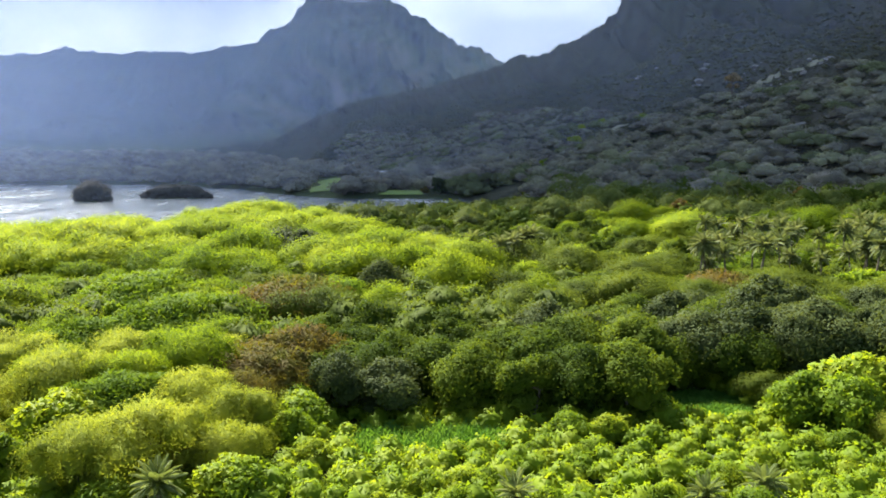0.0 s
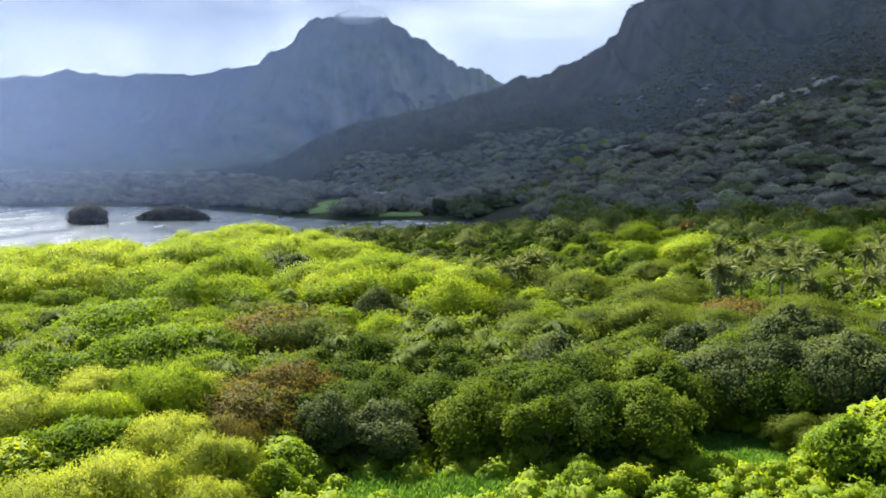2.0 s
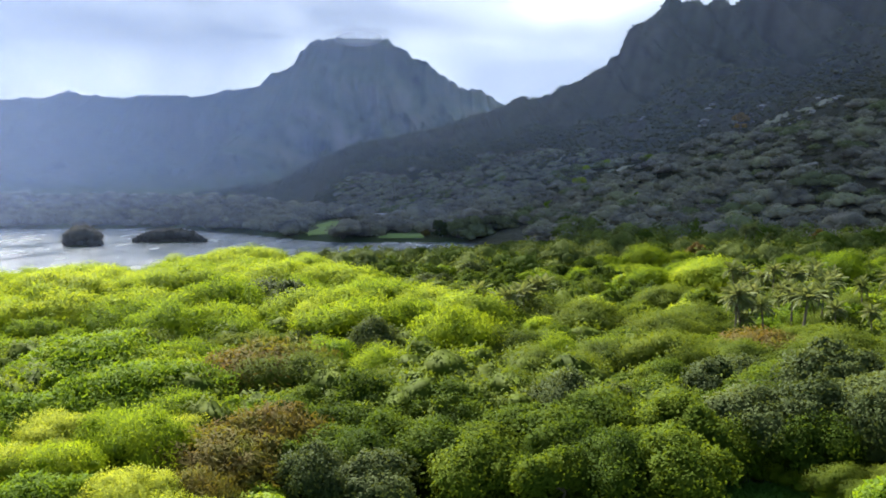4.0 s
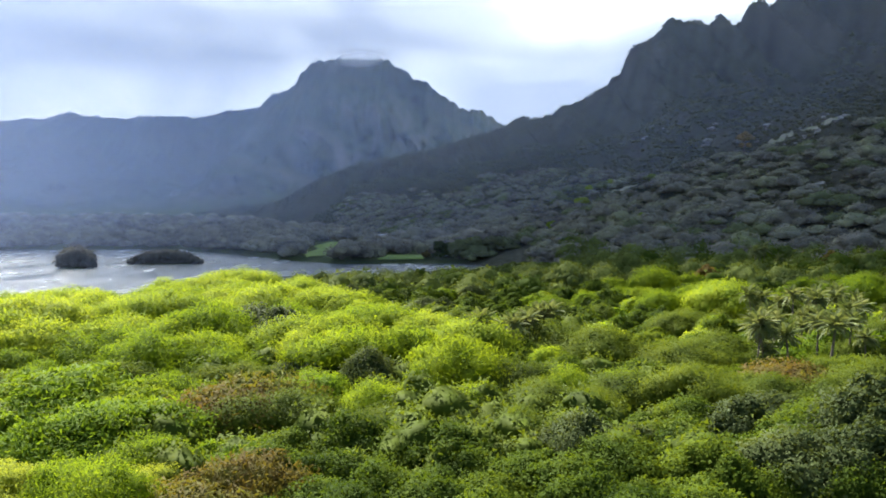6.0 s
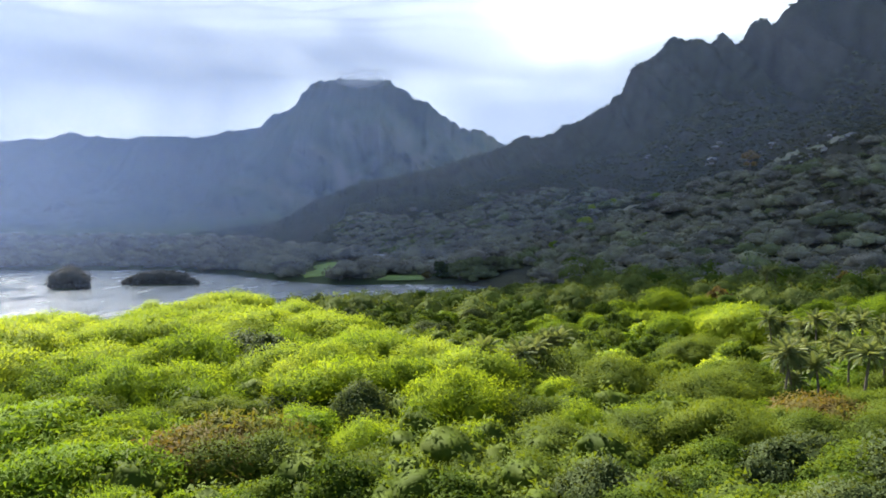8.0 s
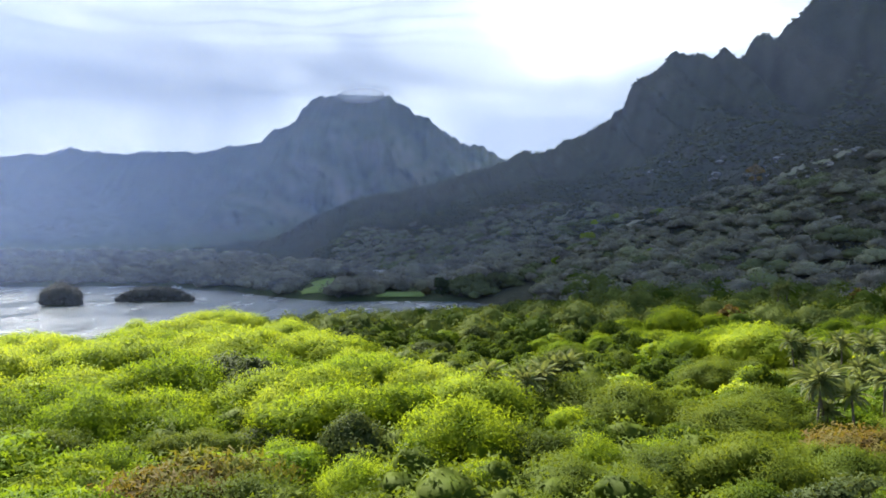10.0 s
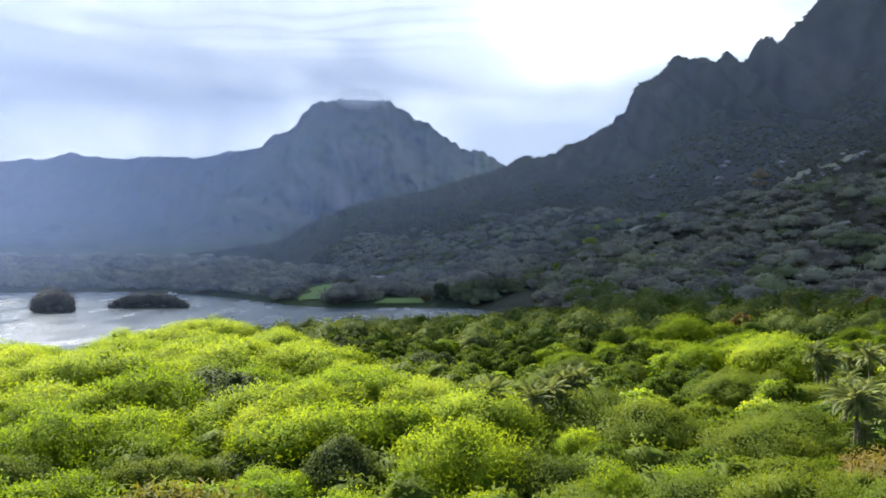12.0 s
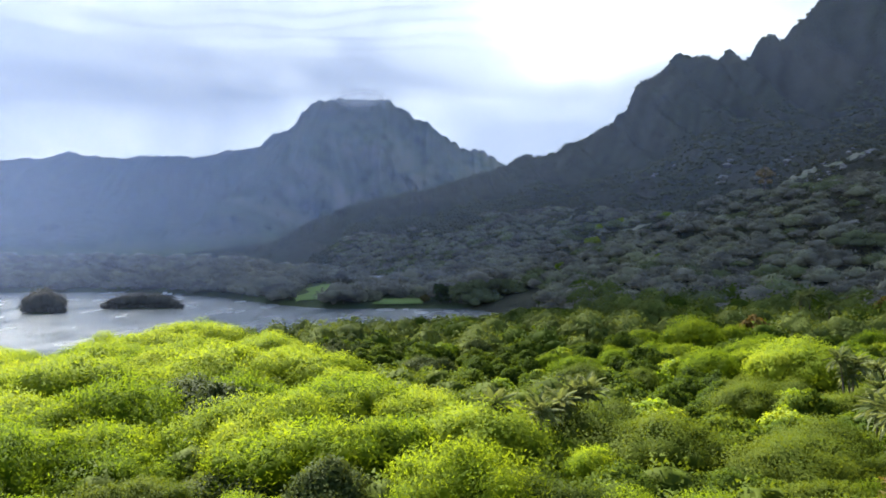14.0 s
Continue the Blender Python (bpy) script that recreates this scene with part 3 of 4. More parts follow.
WOOD, HILL, PLAIN = "trees of the near woodland", "trees of the wooded hill by the lake", "trees of the wooded plain"
KINDS = {
    "feather": Kind("feathery_tree", "feathery yellow-green tree with a soft mounded crown", "tree", WOOD, crown_tree(1, 7.0, 10.5, 1.5, 40, 0.19, 16000, (0.31, 0.115), FEATHER, 0.95, -0.25, 0.62, 0.9, soft=0.78), 5),
    "olive": Kind("olive_feathery_tree", "olive-green feathery tree with a soft mounded crown", "tree", WOOD, crown_tree(10, 7.0, 10.5, 1.5, 40, 0.19, 16000, (0.31, 0.115), OLIVE, 0.95, -0.25, 0.62, 0.9, soft=0.78), 5),
    "golden": Kind("golden_feathery_tree", "golden-green feathery tree with a soft mounded crown", "tree", WOOD, crown_tree(9, 7.0, 10.5, 1.5, 40, 0.19, 16000, (0.31, 0.115), GOLDEN, 0.95, -0.25, 0.65, 0.9, soft=0.78), 4),
    "broad": Kind("broadleaf_tree", "dark green broadleaf tree with a dense clumped crown", "tree", WOOD, crown_tree(2, 5.8, 10.0, 0.6, 72, 0.14, 10500, (0.35, 0.25), BROAD, 0.95, 0.1, 0.6, 1.1, soft=0.5, whole=0.25), 6),
    "vine": Kind("vine_covered_shrub", "bright green shrub smothered in leafy climbing vines", "shrub", "vine-covered shrubs of the thicket", crown_tree(3, 3.6, 5.6, 0.2, 34, 0.18, 4300, (0.32, 0.25), VINE, 1.1, 0.3, 0.5, 1.1, 0.14, 0.45, whole=0.3), 6),
    "rust": Kind("rusty_tree", "sparse spreading tree with rust-brown and olive foliage", "tree", WOOD, crown_tree(4, 7.4, 9.5, 3.0, 34, 0.18, 6500, (0.7, 0.20), RUST, 0.7, -0.1, 0.8, 0.8, soft=0.55), 3),
    "layer": Kind("layered_tree", "bright green flat-topped tree with layered sprays", "tree", WOOD, crown_tree(5, 7.2, 9.5, 3.4, 40, 0.2, 9500, (0.58, 0.18), LAYER, 0.5, -0.05, 0.7, 0.75, soft=0.4), 4),
    "grey": Kind("grey_leaved_tree", "dark grey-green tree with a dense rounded crown", "tree", WOOD, crown_tree(6, 5.2, 9.5, 0.8, 60, 0.15, 8500, (0.34, 0.22), GREYLEAF, 0.95, 0.1, 0.5, 1.0, soft=0.5, whole=0.25), 4),
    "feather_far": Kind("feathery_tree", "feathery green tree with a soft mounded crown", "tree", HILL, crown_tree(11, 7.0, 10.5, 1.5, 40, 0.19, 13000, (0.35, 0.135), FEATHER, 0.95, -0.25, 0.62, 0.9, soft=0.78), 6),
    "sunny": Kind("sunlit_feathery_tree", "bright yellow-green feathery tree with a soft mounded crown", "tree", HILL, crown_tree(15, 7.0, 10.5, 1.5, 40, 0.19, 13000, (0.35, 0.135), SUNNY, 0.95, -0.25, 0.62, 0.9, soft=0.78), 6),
    "broad_far": Kind("spreading_tree", "mid-green broadleaf tree with a dense clumped crown", "tree", PLAIN, crown_tree(12, 6.4, 9.5, 0.4, 34, 0.2, 3000, (0.66, 0.46), BROAD, 0.92, 0.1, 0.45, 1.0, soft=0.6, whole=0.35), 6),
    "vine_far": Kind("vine_covered_tree", "bright green tree hung with climbing vines", "tree", PLAIN, crown_tree(13, 5.8, 9.0, 0.4, 34, 0.2, 3000, (0.62, 0.44), VINE, 0.98, 0.2, 0.45, 1.0, soft=0.55, whole=0.35), 5),
    "draped": Kind("vine_draped_tree", "tall narrow tree draped in a curtain of vines", "tree", WOOD, crown_tree(16, 2.3, 10.0, 0.2, 40, 0.36, 2600, (0.46, 0.34), VINE, 1.6, 0.7, 0.2, 1.5, 0.2, 0.45), 3),
    "orange": Kind("flowering_tree", "tree covered in orange flowers", "tree", "", crown_tree(14, 2.6, 9.0, 3.0, 20, 0.24, 1200, (0.5, 0.36), ORANGE, 0.85, 0.1, 0.3, soft=0.5), 1),
}
TALL = {"draped": 10.5, "feather": 10.5, "olive": 10.5, "golden": 10.5, "broad": 10.0, "vine": 5.6, "rust": 9.5, "layer": 9.5, "grey": 9.5, "feather_far": 10.5, "sunny": 10.5, "broad_far": 9.5, "vine_far": 9.0, "coconut": 13.0, "date": 5.5, "orange": 9.0}


def frond_mesh(rng, length, leaflets, leaf_len, width, droop, material):
    """One palm frond along +x: a bowed midrib and hanging leaflets in two rows."""
    quads = []
    for i in range(leaflets):
        t = 0.12 + 0.86 * i / (leaflets - 1)
        base = np.array([length * t, 0, length * (0.34 * t - droop * t * t)])
        l = leaf_len * (0.35 + 0.95 * math.sin(math.pi * min(1, 0.14 + 0.82 * t)))
        for s in (-1, 1):
            tip = base + np.array([0.5 * l, s * 0.72 * l, -0.42 * l * rng.uniform(0.6, 1.3)])
            w = np.array([width * 0.5, 0, 0.02])
            mid = (base + tip) / 2 + np.array([0, 0, 0.08 * l])
            quads.append([base - w * 0.6, mid - w, tip, mid + w])
    for i in range(5):
        a, b = i / 5, (i + 1) / 5
        pa, pb = (np.array([length * t, 0, length * (0.34 * t - droop * t * t)]) for t in (a, b))
        w = np.array([0, 0.06 * (1 - a) + 0.015, 0])
        quads.append([pa - w, pb - w * 0.8, pb + w * 0.8, pa + w])
    return quads_mesh("frond", np.array(quads), material)


def palm(seed, height, fronds, length, leaf_len, droop, material, lift, width=0.16, leaflets=28):
    def build(root, form):
        rng = np.random.default_rng(seed * 10 + form)
        lean = rng.normal(size=2) * 0.07 * height
        verts, faces, n, rings = [], [], 9, 8
        for i in range(rings):
            t = i / (rings - 1)
            r = (0.24 - 0.11 * t) * (1.5 if i == 0 else 1) * (1 if height > 6 else 1.6)
            for k in range(n):
                w = 2 * math.pi * k / n
                verts.append((lean[0] * t * t + r * math.cos(w), lean[1] * t * t + r * math.sin(w), -0.4 + (height + 0.4) * t))
            if i:
                for k in range(n):
                    faces.append(((i - 1) * n + k, (i - 1) * n + (k + 1) % n, i * n + (k + 1) % n, i * n + k))
        part_of("trunk", mesh_of("trunk", verts, faces, BARK, True), root)
        shapes = [frond_mesh(rng, length * q, leaflets, leaf_len, width, d, material) for q, d in ((0.9, droop), (1.0, droop * 1.15), (1.08, droop * 0.85))]
        for k in range(fronds):
            ob = part_of("frond", shapes[k % 3], root)
            tilt = lift * (1 - 1.5 * k / fronds) + rng.normal() * 0.1
            ob.matrix_basis = Matrix.Translation((lean[0], lean[1], height)) @ Euler((0, -tilt, k * 2.4)).to_matrix().to_4x4()
    return build


KINDS["coconut"] = Kind("coconut_palm", "coconut palm with long glossy drooping fronds", "palm tree", "coconut palms of the grove", palm(7, 11.0, 30, 2.5, 0.62, 0.66, FROND, 1.35, 0.13), 4)
KINDS["date"] = Kind("date_palm", "short feathery palm with stiff grey-green fronds", "palm tree", "short palms in the thicket", palm(8, 4.0, 40, 2.5, 0.5, 0.5, DATEFROND, 1.2, 0.10, 30), 2)

rng = np.random.default_rng(77)
placed = []


def tree(kind, x, y, top=None, scale=None, room=0.0):
    """A tree at a place; top is the height that its crown reaches."""
    z = surface_z(x, y)
    s = scale if scale else (top - z) / TALL[kind]
    if kind != "coconut":
        placed.append((x, y, room))
    return KINDS[kind].put(x, y, z, s, rng)


# trees that stand out one by one
tree("rust", -22.5, 134, 13.0, room=5)
tree("rust", -27.0, 131, 12.5, room=5)
tree("rust", -22.5, 102, 10.0, room=4)
tree("rust", -18.0, 107, 10.4, room=4)
tree("rust", -21.7, 92, 9.4, room=4)
tree("golden", -41.0, 91, 11.0, room=5.5)
tree("feather", -35.0, 94, 10.5, room=5)
tree("golden", -26.0, 75.5, 10.0, room=5)
tree("golden", -20.0, 77, 9.0, room=4.5)
tree("golden", -32.0, 73, 9.5, room=5)
tree("grey", 39.0, 109, 13.0, room=4.5)
tree("grey", 33.0, 110, 12.5, room=4)
tree("broad", 25.0, 108, 11.5, room=4)
tree("vine_far", -37.5, 82, 9.0, room=4)
tree("sunny", 4.5, 171, 15.0, room=4)
tree("feather", 2.0, 152, 14.0, room=5)
tree("grey", 44.0, 106, 12.0, room=4)
tree("grey", -6.0, 96, 9.5, room=3)
tree("grey", -11.7, 96, 10.0, room=3)
tree("layer", -34.7, 124, 13.0, room=6)
tree("layer", -38.0, 118, 12.0, room=5)
tree("layer", 62.0, 178, 11.5, room=7)
tree("layer", 70.0, 182, 11.5, room=7)
tree("layer", 55.0, 172, 10.5, room=6)
tree("vine_far", 38.0, 90, 9.0, room=4)
tree("vine_far", 42.0, 88, 9.5, room=4)
tree("vine_far", 46.5, 93, 10.5, room=4)
for x, y, top in ((-33, 186, 15.0), (-28.5, 183, 14.4), (-36, 194, 14.8), (-11, 153, 12.6), (-22, 160, 14.2), (-18.5, 157, 13.8)):
    tree("grey", x, y, top, room=4)
tree("sunny", 64.0, 231, 14.5, room=5)
tree("sunny", 69.0, 236, 14.0, room=5)
tree("orange", 84.0, 306, 16.0, room=4)
for x, y, top in ((-47, 121, 11.5), (-44.5, 119, 10.5), (-50.5, 122.5, 11), (-53, 120, 10), (-41, 118.5, 9.5), (-56.5, 124, 11)):
    tree("draped", x, y, top, room=2.2)
tree("date", -22.8, 67.5, 7.6, room=3)
tree("date", 6.2, 66.0, 7.0, room=3)
tree("date", 21.2, 66.5, 7.0, room=3)
tree("date", 25.9, 68.0, 7.2, room=3)
for i in range(7):
    tree("coconut", 9 + 1.5 * i + rng.normal(), 172 + 2 * i + rng.normal() * 2.5, 16.2 + rng.normal() * 0.7)
for i in range(62):
    gx = rng.uniform(0.28, 0.56)
    gy = rng.uniform(158, 222)
    tree("coconut", gx * gy, gy, 15.2 + rng.normal() * 0.9)
for i in range(5):
    tree("coconut", 121 + 3 * rng.normal(), 362 + 4 * rng.normal(), 18 + rng.normal())
tree("orange", 219, 667, scale=1.5, room=4)
tree("orange", 155.0, 376, scale=1.0, room=4)
for x, y in ((109, 690), (125, 690), (96, 640), (70, 600), (150, 660), (120, 560)):
    tree("vine_far", x, y, scale=0.8, room=4)


# the rest of the woodland, by the lie of its stands
HILL_EDGE = ((-200, 232), (-110, 246), (-82, 262), (-70, 290), (-50, 284), (-27, 243), (-13, 210), (5, 190), (30, 168), (60, 150), (200, 140))


PATCH = np.sort(wave(*np.meshgrid(np.linspace(-150, 150, 60), np.linspace(40, 340, 60)), 91, 34, 2).ravel())


def hill_top(x, y):
    """The height of the canopy over the round hill by the lake."""
    mound = 2.5 * math.exp(-(max(0.0, -54 - x) / 34) ** 2 - (max(0.0, x + 22) / 26) ** 2)
    return float(13.6 + (10.9 + mound - 13.6) * smoothstep(200, 238, y))


def stand(x, y):
    """Kind of tree, canopy height and spacing at a place; trees of a kind grow in patches."""
    u = float(np.searchsorted(PATCH, wave(x, y, 91, 34, 2))) / len(PATCH)
    u = u if rng.random() < 0.7 else rng.random()
    if y < (94 if -4 < x < 33 else 83):
        if x < -14 and y > 66:
            return ("golden" if u < 0.6 else "vine_far"), 8.6 + 0.8 * math.sin(x * 0.3), 6.4
        dip = 2.4 * math.exp(-((x + 2) / 10) ** 2 - ((y - 81) / 6) ** 2) + 1.5 * math.exp(-((x - 29) / 6) ** 2 - ((y - 88) / 6) ** 2)
        return "vine", 6.0 - dip + 0.9 * math.sin(x * 0.25 + y * 0.2), 3.9 - 0.4 * dip
    if -20 < x < -4 and y < 97:
        return ("vine_far" if u < 0.8 else "broad"), 8.2 + rng.normal() * 0.4, 5.2
    if y < (136 if x > 10 else 122):
        if x < -18:
            return ("vine_far" if u < 0.1 else "golden" if u < 0.55 else "feather" if u < 0.75 else "layer"), 10.6 + rng.normal() * 0.4, 6.6
        if x > 34 and y > 101:
            return ("grey" if u < 0.3 else "broad"), 11.6 + rng.normal() * 0.5, 5.8
        if x > 33 and y < 101:
            return ("vine_far" if u < 0.4 else "golden" if u < 0.55 else "olive"), 8.0, 5.4
        return ("broad" if u < 0.95 else "grey"), 11.2 + rng.normal() * 0.6, 5.8
    if y < line(HILL_EDGE, x):
        if x > 44:
            return ("rust" if u < 0.12 else "olive" if u < 0.92 else "broad"), 12.0, 8.2
        if y < 160:
            return ("vine_far" if u < 0.1 and x < -36 else "olive" if u < (0.55 if x > 0 else 0.27) else "layer" if u < 0.45 and x < -14 else "feather" if u < 0.95 else "broad"), 12.4 + rng.normal() * 0.6, 8.8
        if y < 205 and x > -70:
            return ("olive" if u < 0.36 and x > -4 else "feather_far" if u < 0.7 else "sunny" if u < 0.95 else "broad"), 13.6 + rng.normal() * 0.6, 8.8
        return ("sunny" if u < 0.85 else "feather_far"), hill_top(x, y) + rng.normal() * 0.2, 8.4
    # mostly dark-leaved kinds by the shore: cloud shade put into the leaf colour
    if x < 24:
        return ("broad_far" if u < 0.82 else "grey" if u < 0.9 else "vine_far"), 9.4 + rng.normal() * 0.8, 8.0
    if y < 240:
        return ("broad_far" if u < 0.45 else "vine_far" if u < 0.6 else "olive"), 11.4 + rng.normal() * 0.8, 7.8
    return ("broad_far" if u < 0.5 else "vine_far" if u < 0.68 else "feather_far"), 9.4 + 1.6 * smoothstep(10, 60, x) + rng.normal() * 0.8, 8.0


def open_ground(x, y):
    """The clearings and the low growth before them."""
    return (((x + 2) / 11.5) ** 2 + ((y - 89.5) / 7.8) ** 2 < 1) | (((x - 30.5) / 8.0) ** 2 + ((y - 96) / 10.5) ** 2 < 1)


def in_clearing(x, y):
    return (((x + 2) / 8.5) ** 2 + ((y - 87) / 3.5) ** 2 < 1) | (((x - 31) / 5.5) ** 2 + ((y - 100) / 8.5) ** 2 < 1)


cell = {}


def free(x, y, gap):
    i, j = int(x // 8), int(y // 8)
    for a in range(i - 1, i + 2):
        for b in range(j - 1, j + 2):
            for (px, py, pr) in cell.get((a, b), ()):
                if (px - x) ** 2 + (py - y) ** 2 < max(gap, pr) ** 2:
                    return False
    return True


for p in placed:
    cell.setdefault((int(p[0] // 8), int(p[1] // 8)), []).append(p)

for _ in range(26000):
    y = 46 + 264 * math.sqrt(rng.random()) if rng.random() < 0.75 else rng.uniform(46, 130)
    x = rng.uniform(-1, 1) * (0.53 * y + 12)
    if y > line(NEAR_SHORE, x) - 6 or y > line(FOOT_Y, x) - 4 or open_ground(x, y):
        continue
    kind, top, gap = stand(x, y)
    if not free(x, y, gap * 0.8):
        continue
    tree(kind, x, y, top * (rng.uniform(0.92, 1.08) if y < 125 else rng.uniform(0.91, 1.08)))
    cell.setdefault((int(x // 8), int(y // 8)), []).append((x, y, gap * 0.8))


# ================= woodland that cannot be counted =================
def far_wood(name, label, spots, seed, radius, leaf, material, count, squash, k=6):
    """Many small spreading trees joined into one mesh."""
    gen = np.random.default_rng(seed)
    quads, soft_normals, vs, fs, ns, base = [], [], [], [], [], 0
    for x, y, z, s in spots:
        r = radius * s
        ang = gen.uniform(0, 6.3) + np.arange(k) * 2 * np.pi / max(k, 1)
        c = np.stack([np.cos(ang) * r * 0.6, np.sin(ang) * r * 0.6, gen.uniform(-0.14, 0.06, k) * r], 1)
        c = np.concatenate([c, [[0, 0, 0.12 * r]]]) + (x, y, z)
        rr = r * gen.uniform(0.32, 0.5, k + 1)
        rr[-1] = r * 0.66
        tri, soft_normal = leaves_on(gen, c, rr, squash, count, leaf * s ** 0.5, leaf * 0.6 * s ** 0.5, 0.0, 0.26, 0.9, 0.8)
        quads.append(tri)
        soft_normals.append(soft_normal)
        for part_c, part_r, ico in ((c[:-1], rr[:-1], ICO1), (c[-1:], rr[-1:], ICO2)):
            if len(part_c):
                cv, cf, cn = cores(part_c, part_r, squash, ico, 0.9, gen)
                vs.append(cv)
                ns.append(cn)
                fs.append(cf + base)
                base += len(cv)
    me = quads_mesh(name, np.concatenate(quads), material, (np.concatenate(vs), np.concatenate(fs), np.concatenate(ns)), np.concatenate(soft_normals))
    return tagged(new(name, me), label, "woodland", kind="stuff")


def scatter(n, region, gap, seed, size):
    """Spots in a region, no two closer than their sizes allow."""
    gen = np.random.default_rng(seed)
    x, y, ok = region(gen, n)
    x, y = x[ok], y[ok]
    s = size(gen, x, y)
    grid, out = {}, []
    for px, py, ps in zip(x.tolist(), y.tolist(), s.tolist()):
        g = gap * ps
        i, j = int(px // 12), int(py // 12)
        if any((qx - px) ** 2 + (qy - py) ** 2 < (0.5 * (g + qg)) ** 2 for a in (i - 1, i, i + 1) for c in (j - 1, j, j + 1) for qx, qy, qg in grid.get((a, c), ())):
            continue
        grid.setdefault((i, j), []).append((px, py, g))
        out.append((px, py, surface_z(px, py), ps))
    return out


def on_lawn(x, y):
    return ((np.abs(x + 82) < 20) & (y > 570) & (y < 715)) | ((x > -54) & (x < -2) & (y > 555) & (y < 604))


def slope_part(x, y):
    return (y - line(FOOT_Y, x)) / (line(CREST_Y, x) - line(FOOT_Y, x))


def beyond_lake(gen, n):
    y = 545 + 1000 * gen.random(n)
    x = gen.uniform(-0.56, 0.30, n) * y
    houses = (np.hypot(x + 214, y - 984) > 14) & (np.hypot(x + 50, y - 712) > 16)
    return x, y, (y > line(FAR_SHORE, x) + 1) & (y < line(FOOT_Y, x) + 60) & ~on_lawn(x, y) & houses & ~((x > -22) & (x < 52) & (y < 584))


def on_slope(gen, n):
    y = 300 + 800 * gen.random(n) ** 1.3
    x = gen.uniform(-0.12, 0.62, n) * y
    v = slope_part(x, y)
    return x, y, (v > 0) & (v < 0.42 + 0.08 * wave(x, y, 67, 140)) & ~((x < 52) & (y < 560)) & (gen.random(n) > v * 0.8) & ~on_lawn(x, y)


def on_plain(gen, n):
    y = gen.uniform(300, 584, n)
    x = gen.uniform(-0.28, 0.62, n) * y
    end = np.where(x < 75, 550, line(FOOT_Y, x) + 25)
    return x, y, (y < line(NEAR_SHORE, x) - 3) & (y < end) & (y > line(HILL_EDGE, x) + 12) & ~((x < 49) & (y > 505))


def thicket(gen, n):
    y = gen.uniform(44, 125, n)
    x = gen.uniform(-0.56, 0.56, n) * y
    return x, y, ~in_clearing(x, y)


def under_wood(gen, n):
    y = gen.uniform(112, 262, n)
    x = gen.uniform(-0.54, 0.54, n) * y
    return x, y, (y < line(NEAR_SHORE, x) - 8) & (y < line(HILL_EDGE, x) + 40)


def on_cliff(gen, n):
    x = gen.uniform(-150, 480, n)
    v = np.where(gen.random(n) < 0.93, 0.16 + 0.62 * gen.random(n) ** 1.2, 0.998)
    return x, line(FOOT_Y, x) + v * (line(CREST_Y, x) - line(FOOT_Y, x)), x < 999


# streaks of bare rock on the slope: place, size of stones, half length, direction
LEDGES = ((212, 713, 232, 695, 5), (234, 694, 258, 676, 7), (262, 672, 290, 640, 7), (94, 762, 118, 781, 6), (99, 675, 141, 669, 7))
SCREE = ((227, 779, 6.8, 15.8, 30), (249, 709, 4.2, 19.5, 35), (243, 716, 2.6, 10.2, 35), (270, 658, 3.6, 17.2, 40), (280, 648, 4.7, 10.1, 30), (263, 664, 2.6, 13.0, 40), (221, 545, 3.2, 13.7, 20), (217, 627, 2.6, 7.4, 30), (222, 713, 2.7, 12.5, 35), (115, 807, 3.0, 17.9, 30), (84, 782, 2.6, 13.5, 30), (203, 881, 3.2, 19.4, 35), (254, 670, 2.3, 14.3, 40), (300, 700, 4.2, 13.5, 40))

low = scatter(9000, thicket, 2.6, 4, lambda g, x, y: g.uniform(0.7, 1.3, len(x)))
far_wood("undergrowth", "low bright vines and bushes filling the thicket floor", [(x, y, z + 0.9, s) for x, y, z, s in low], 50, 2.1, 0.42, VINE, 170, 0.9, 4)
shade = scatter(5000, under_wood, 5.2, 9, lambda g, x, y: g.uniform(0.75, 1.25, len(x)))
far_wood("understory", "olive-green bushes and saplings between the trees", [(x, y, z + 3.6 * s + (1.0 if x < 30 else -0.6), s) for x, y, z, s in shade], 58, 4.6, 0.5, OLIVE, 420, 0.9, 5)
wood = scatter(9000, on_plain, 8.5, 7, lambda g, x, y: np.minimum(g.uniform(0.55, 1.4, len(x)), np.where(x < 62, np.interp(y, (335, 365, 450, 500), (1.3, 0.95, 0.4, 0.22)), 1.4)))
wood = [(x, y, z + (2.6 if x < 30 or y > 500 else 5.0) * s, s) for x, y, z, s in wood]
far_wood("plain_woodland", "dark green woodland on the plain by the lake", wood[0::3], 53, 6.8, 0.9, BROAD, 330, 0.95, 8)
far_wood("plain_woodland", "mid-green woodland on the plain by the lake", [q for k, q in enumerate(wood) if k % 3], 56, 6.8, 0.9, MIDGREEN, 330, 0.95, 8)
far_a = scatter(22000, beyond_lake, 12.5, 5, lambda g, x, y: g.uniform(0.55, 1.6, len(x)) * (1 + 0.4 * smoothstep(900, 1400, y)))
far_b = scatter(22000, on_slope, 10.5, 6, lambda g, x, y: g.uniform(0.4, 1.35, len(x)) * (1.5 - 0.9 * smoothstep(420, 760, y)))
far_wood("lakeside_woodland", "grey-green spreading woodland beyond the lake", [(x, y, z + 3.0 * s, s) for x, y, z, s in far_a], 51, 9.4, 1.25, DRY, 170, 0.62, 7)
far_b = [(x, y, z + 1.8 * s, s) for x, y, z, s in far_b]
for x0, y0, _, reach, turn in SCREE:
    ca, sa = math.cos(radians(turn)), math.sin(radians(turn))
    far_b = [q for q in far_b if abs((q[0] - x0) * ca + (q[1] - y0) * sa) > reach or not -15 < (q[1] - y0) * ca - (q[0] - x0) * sa < 7]
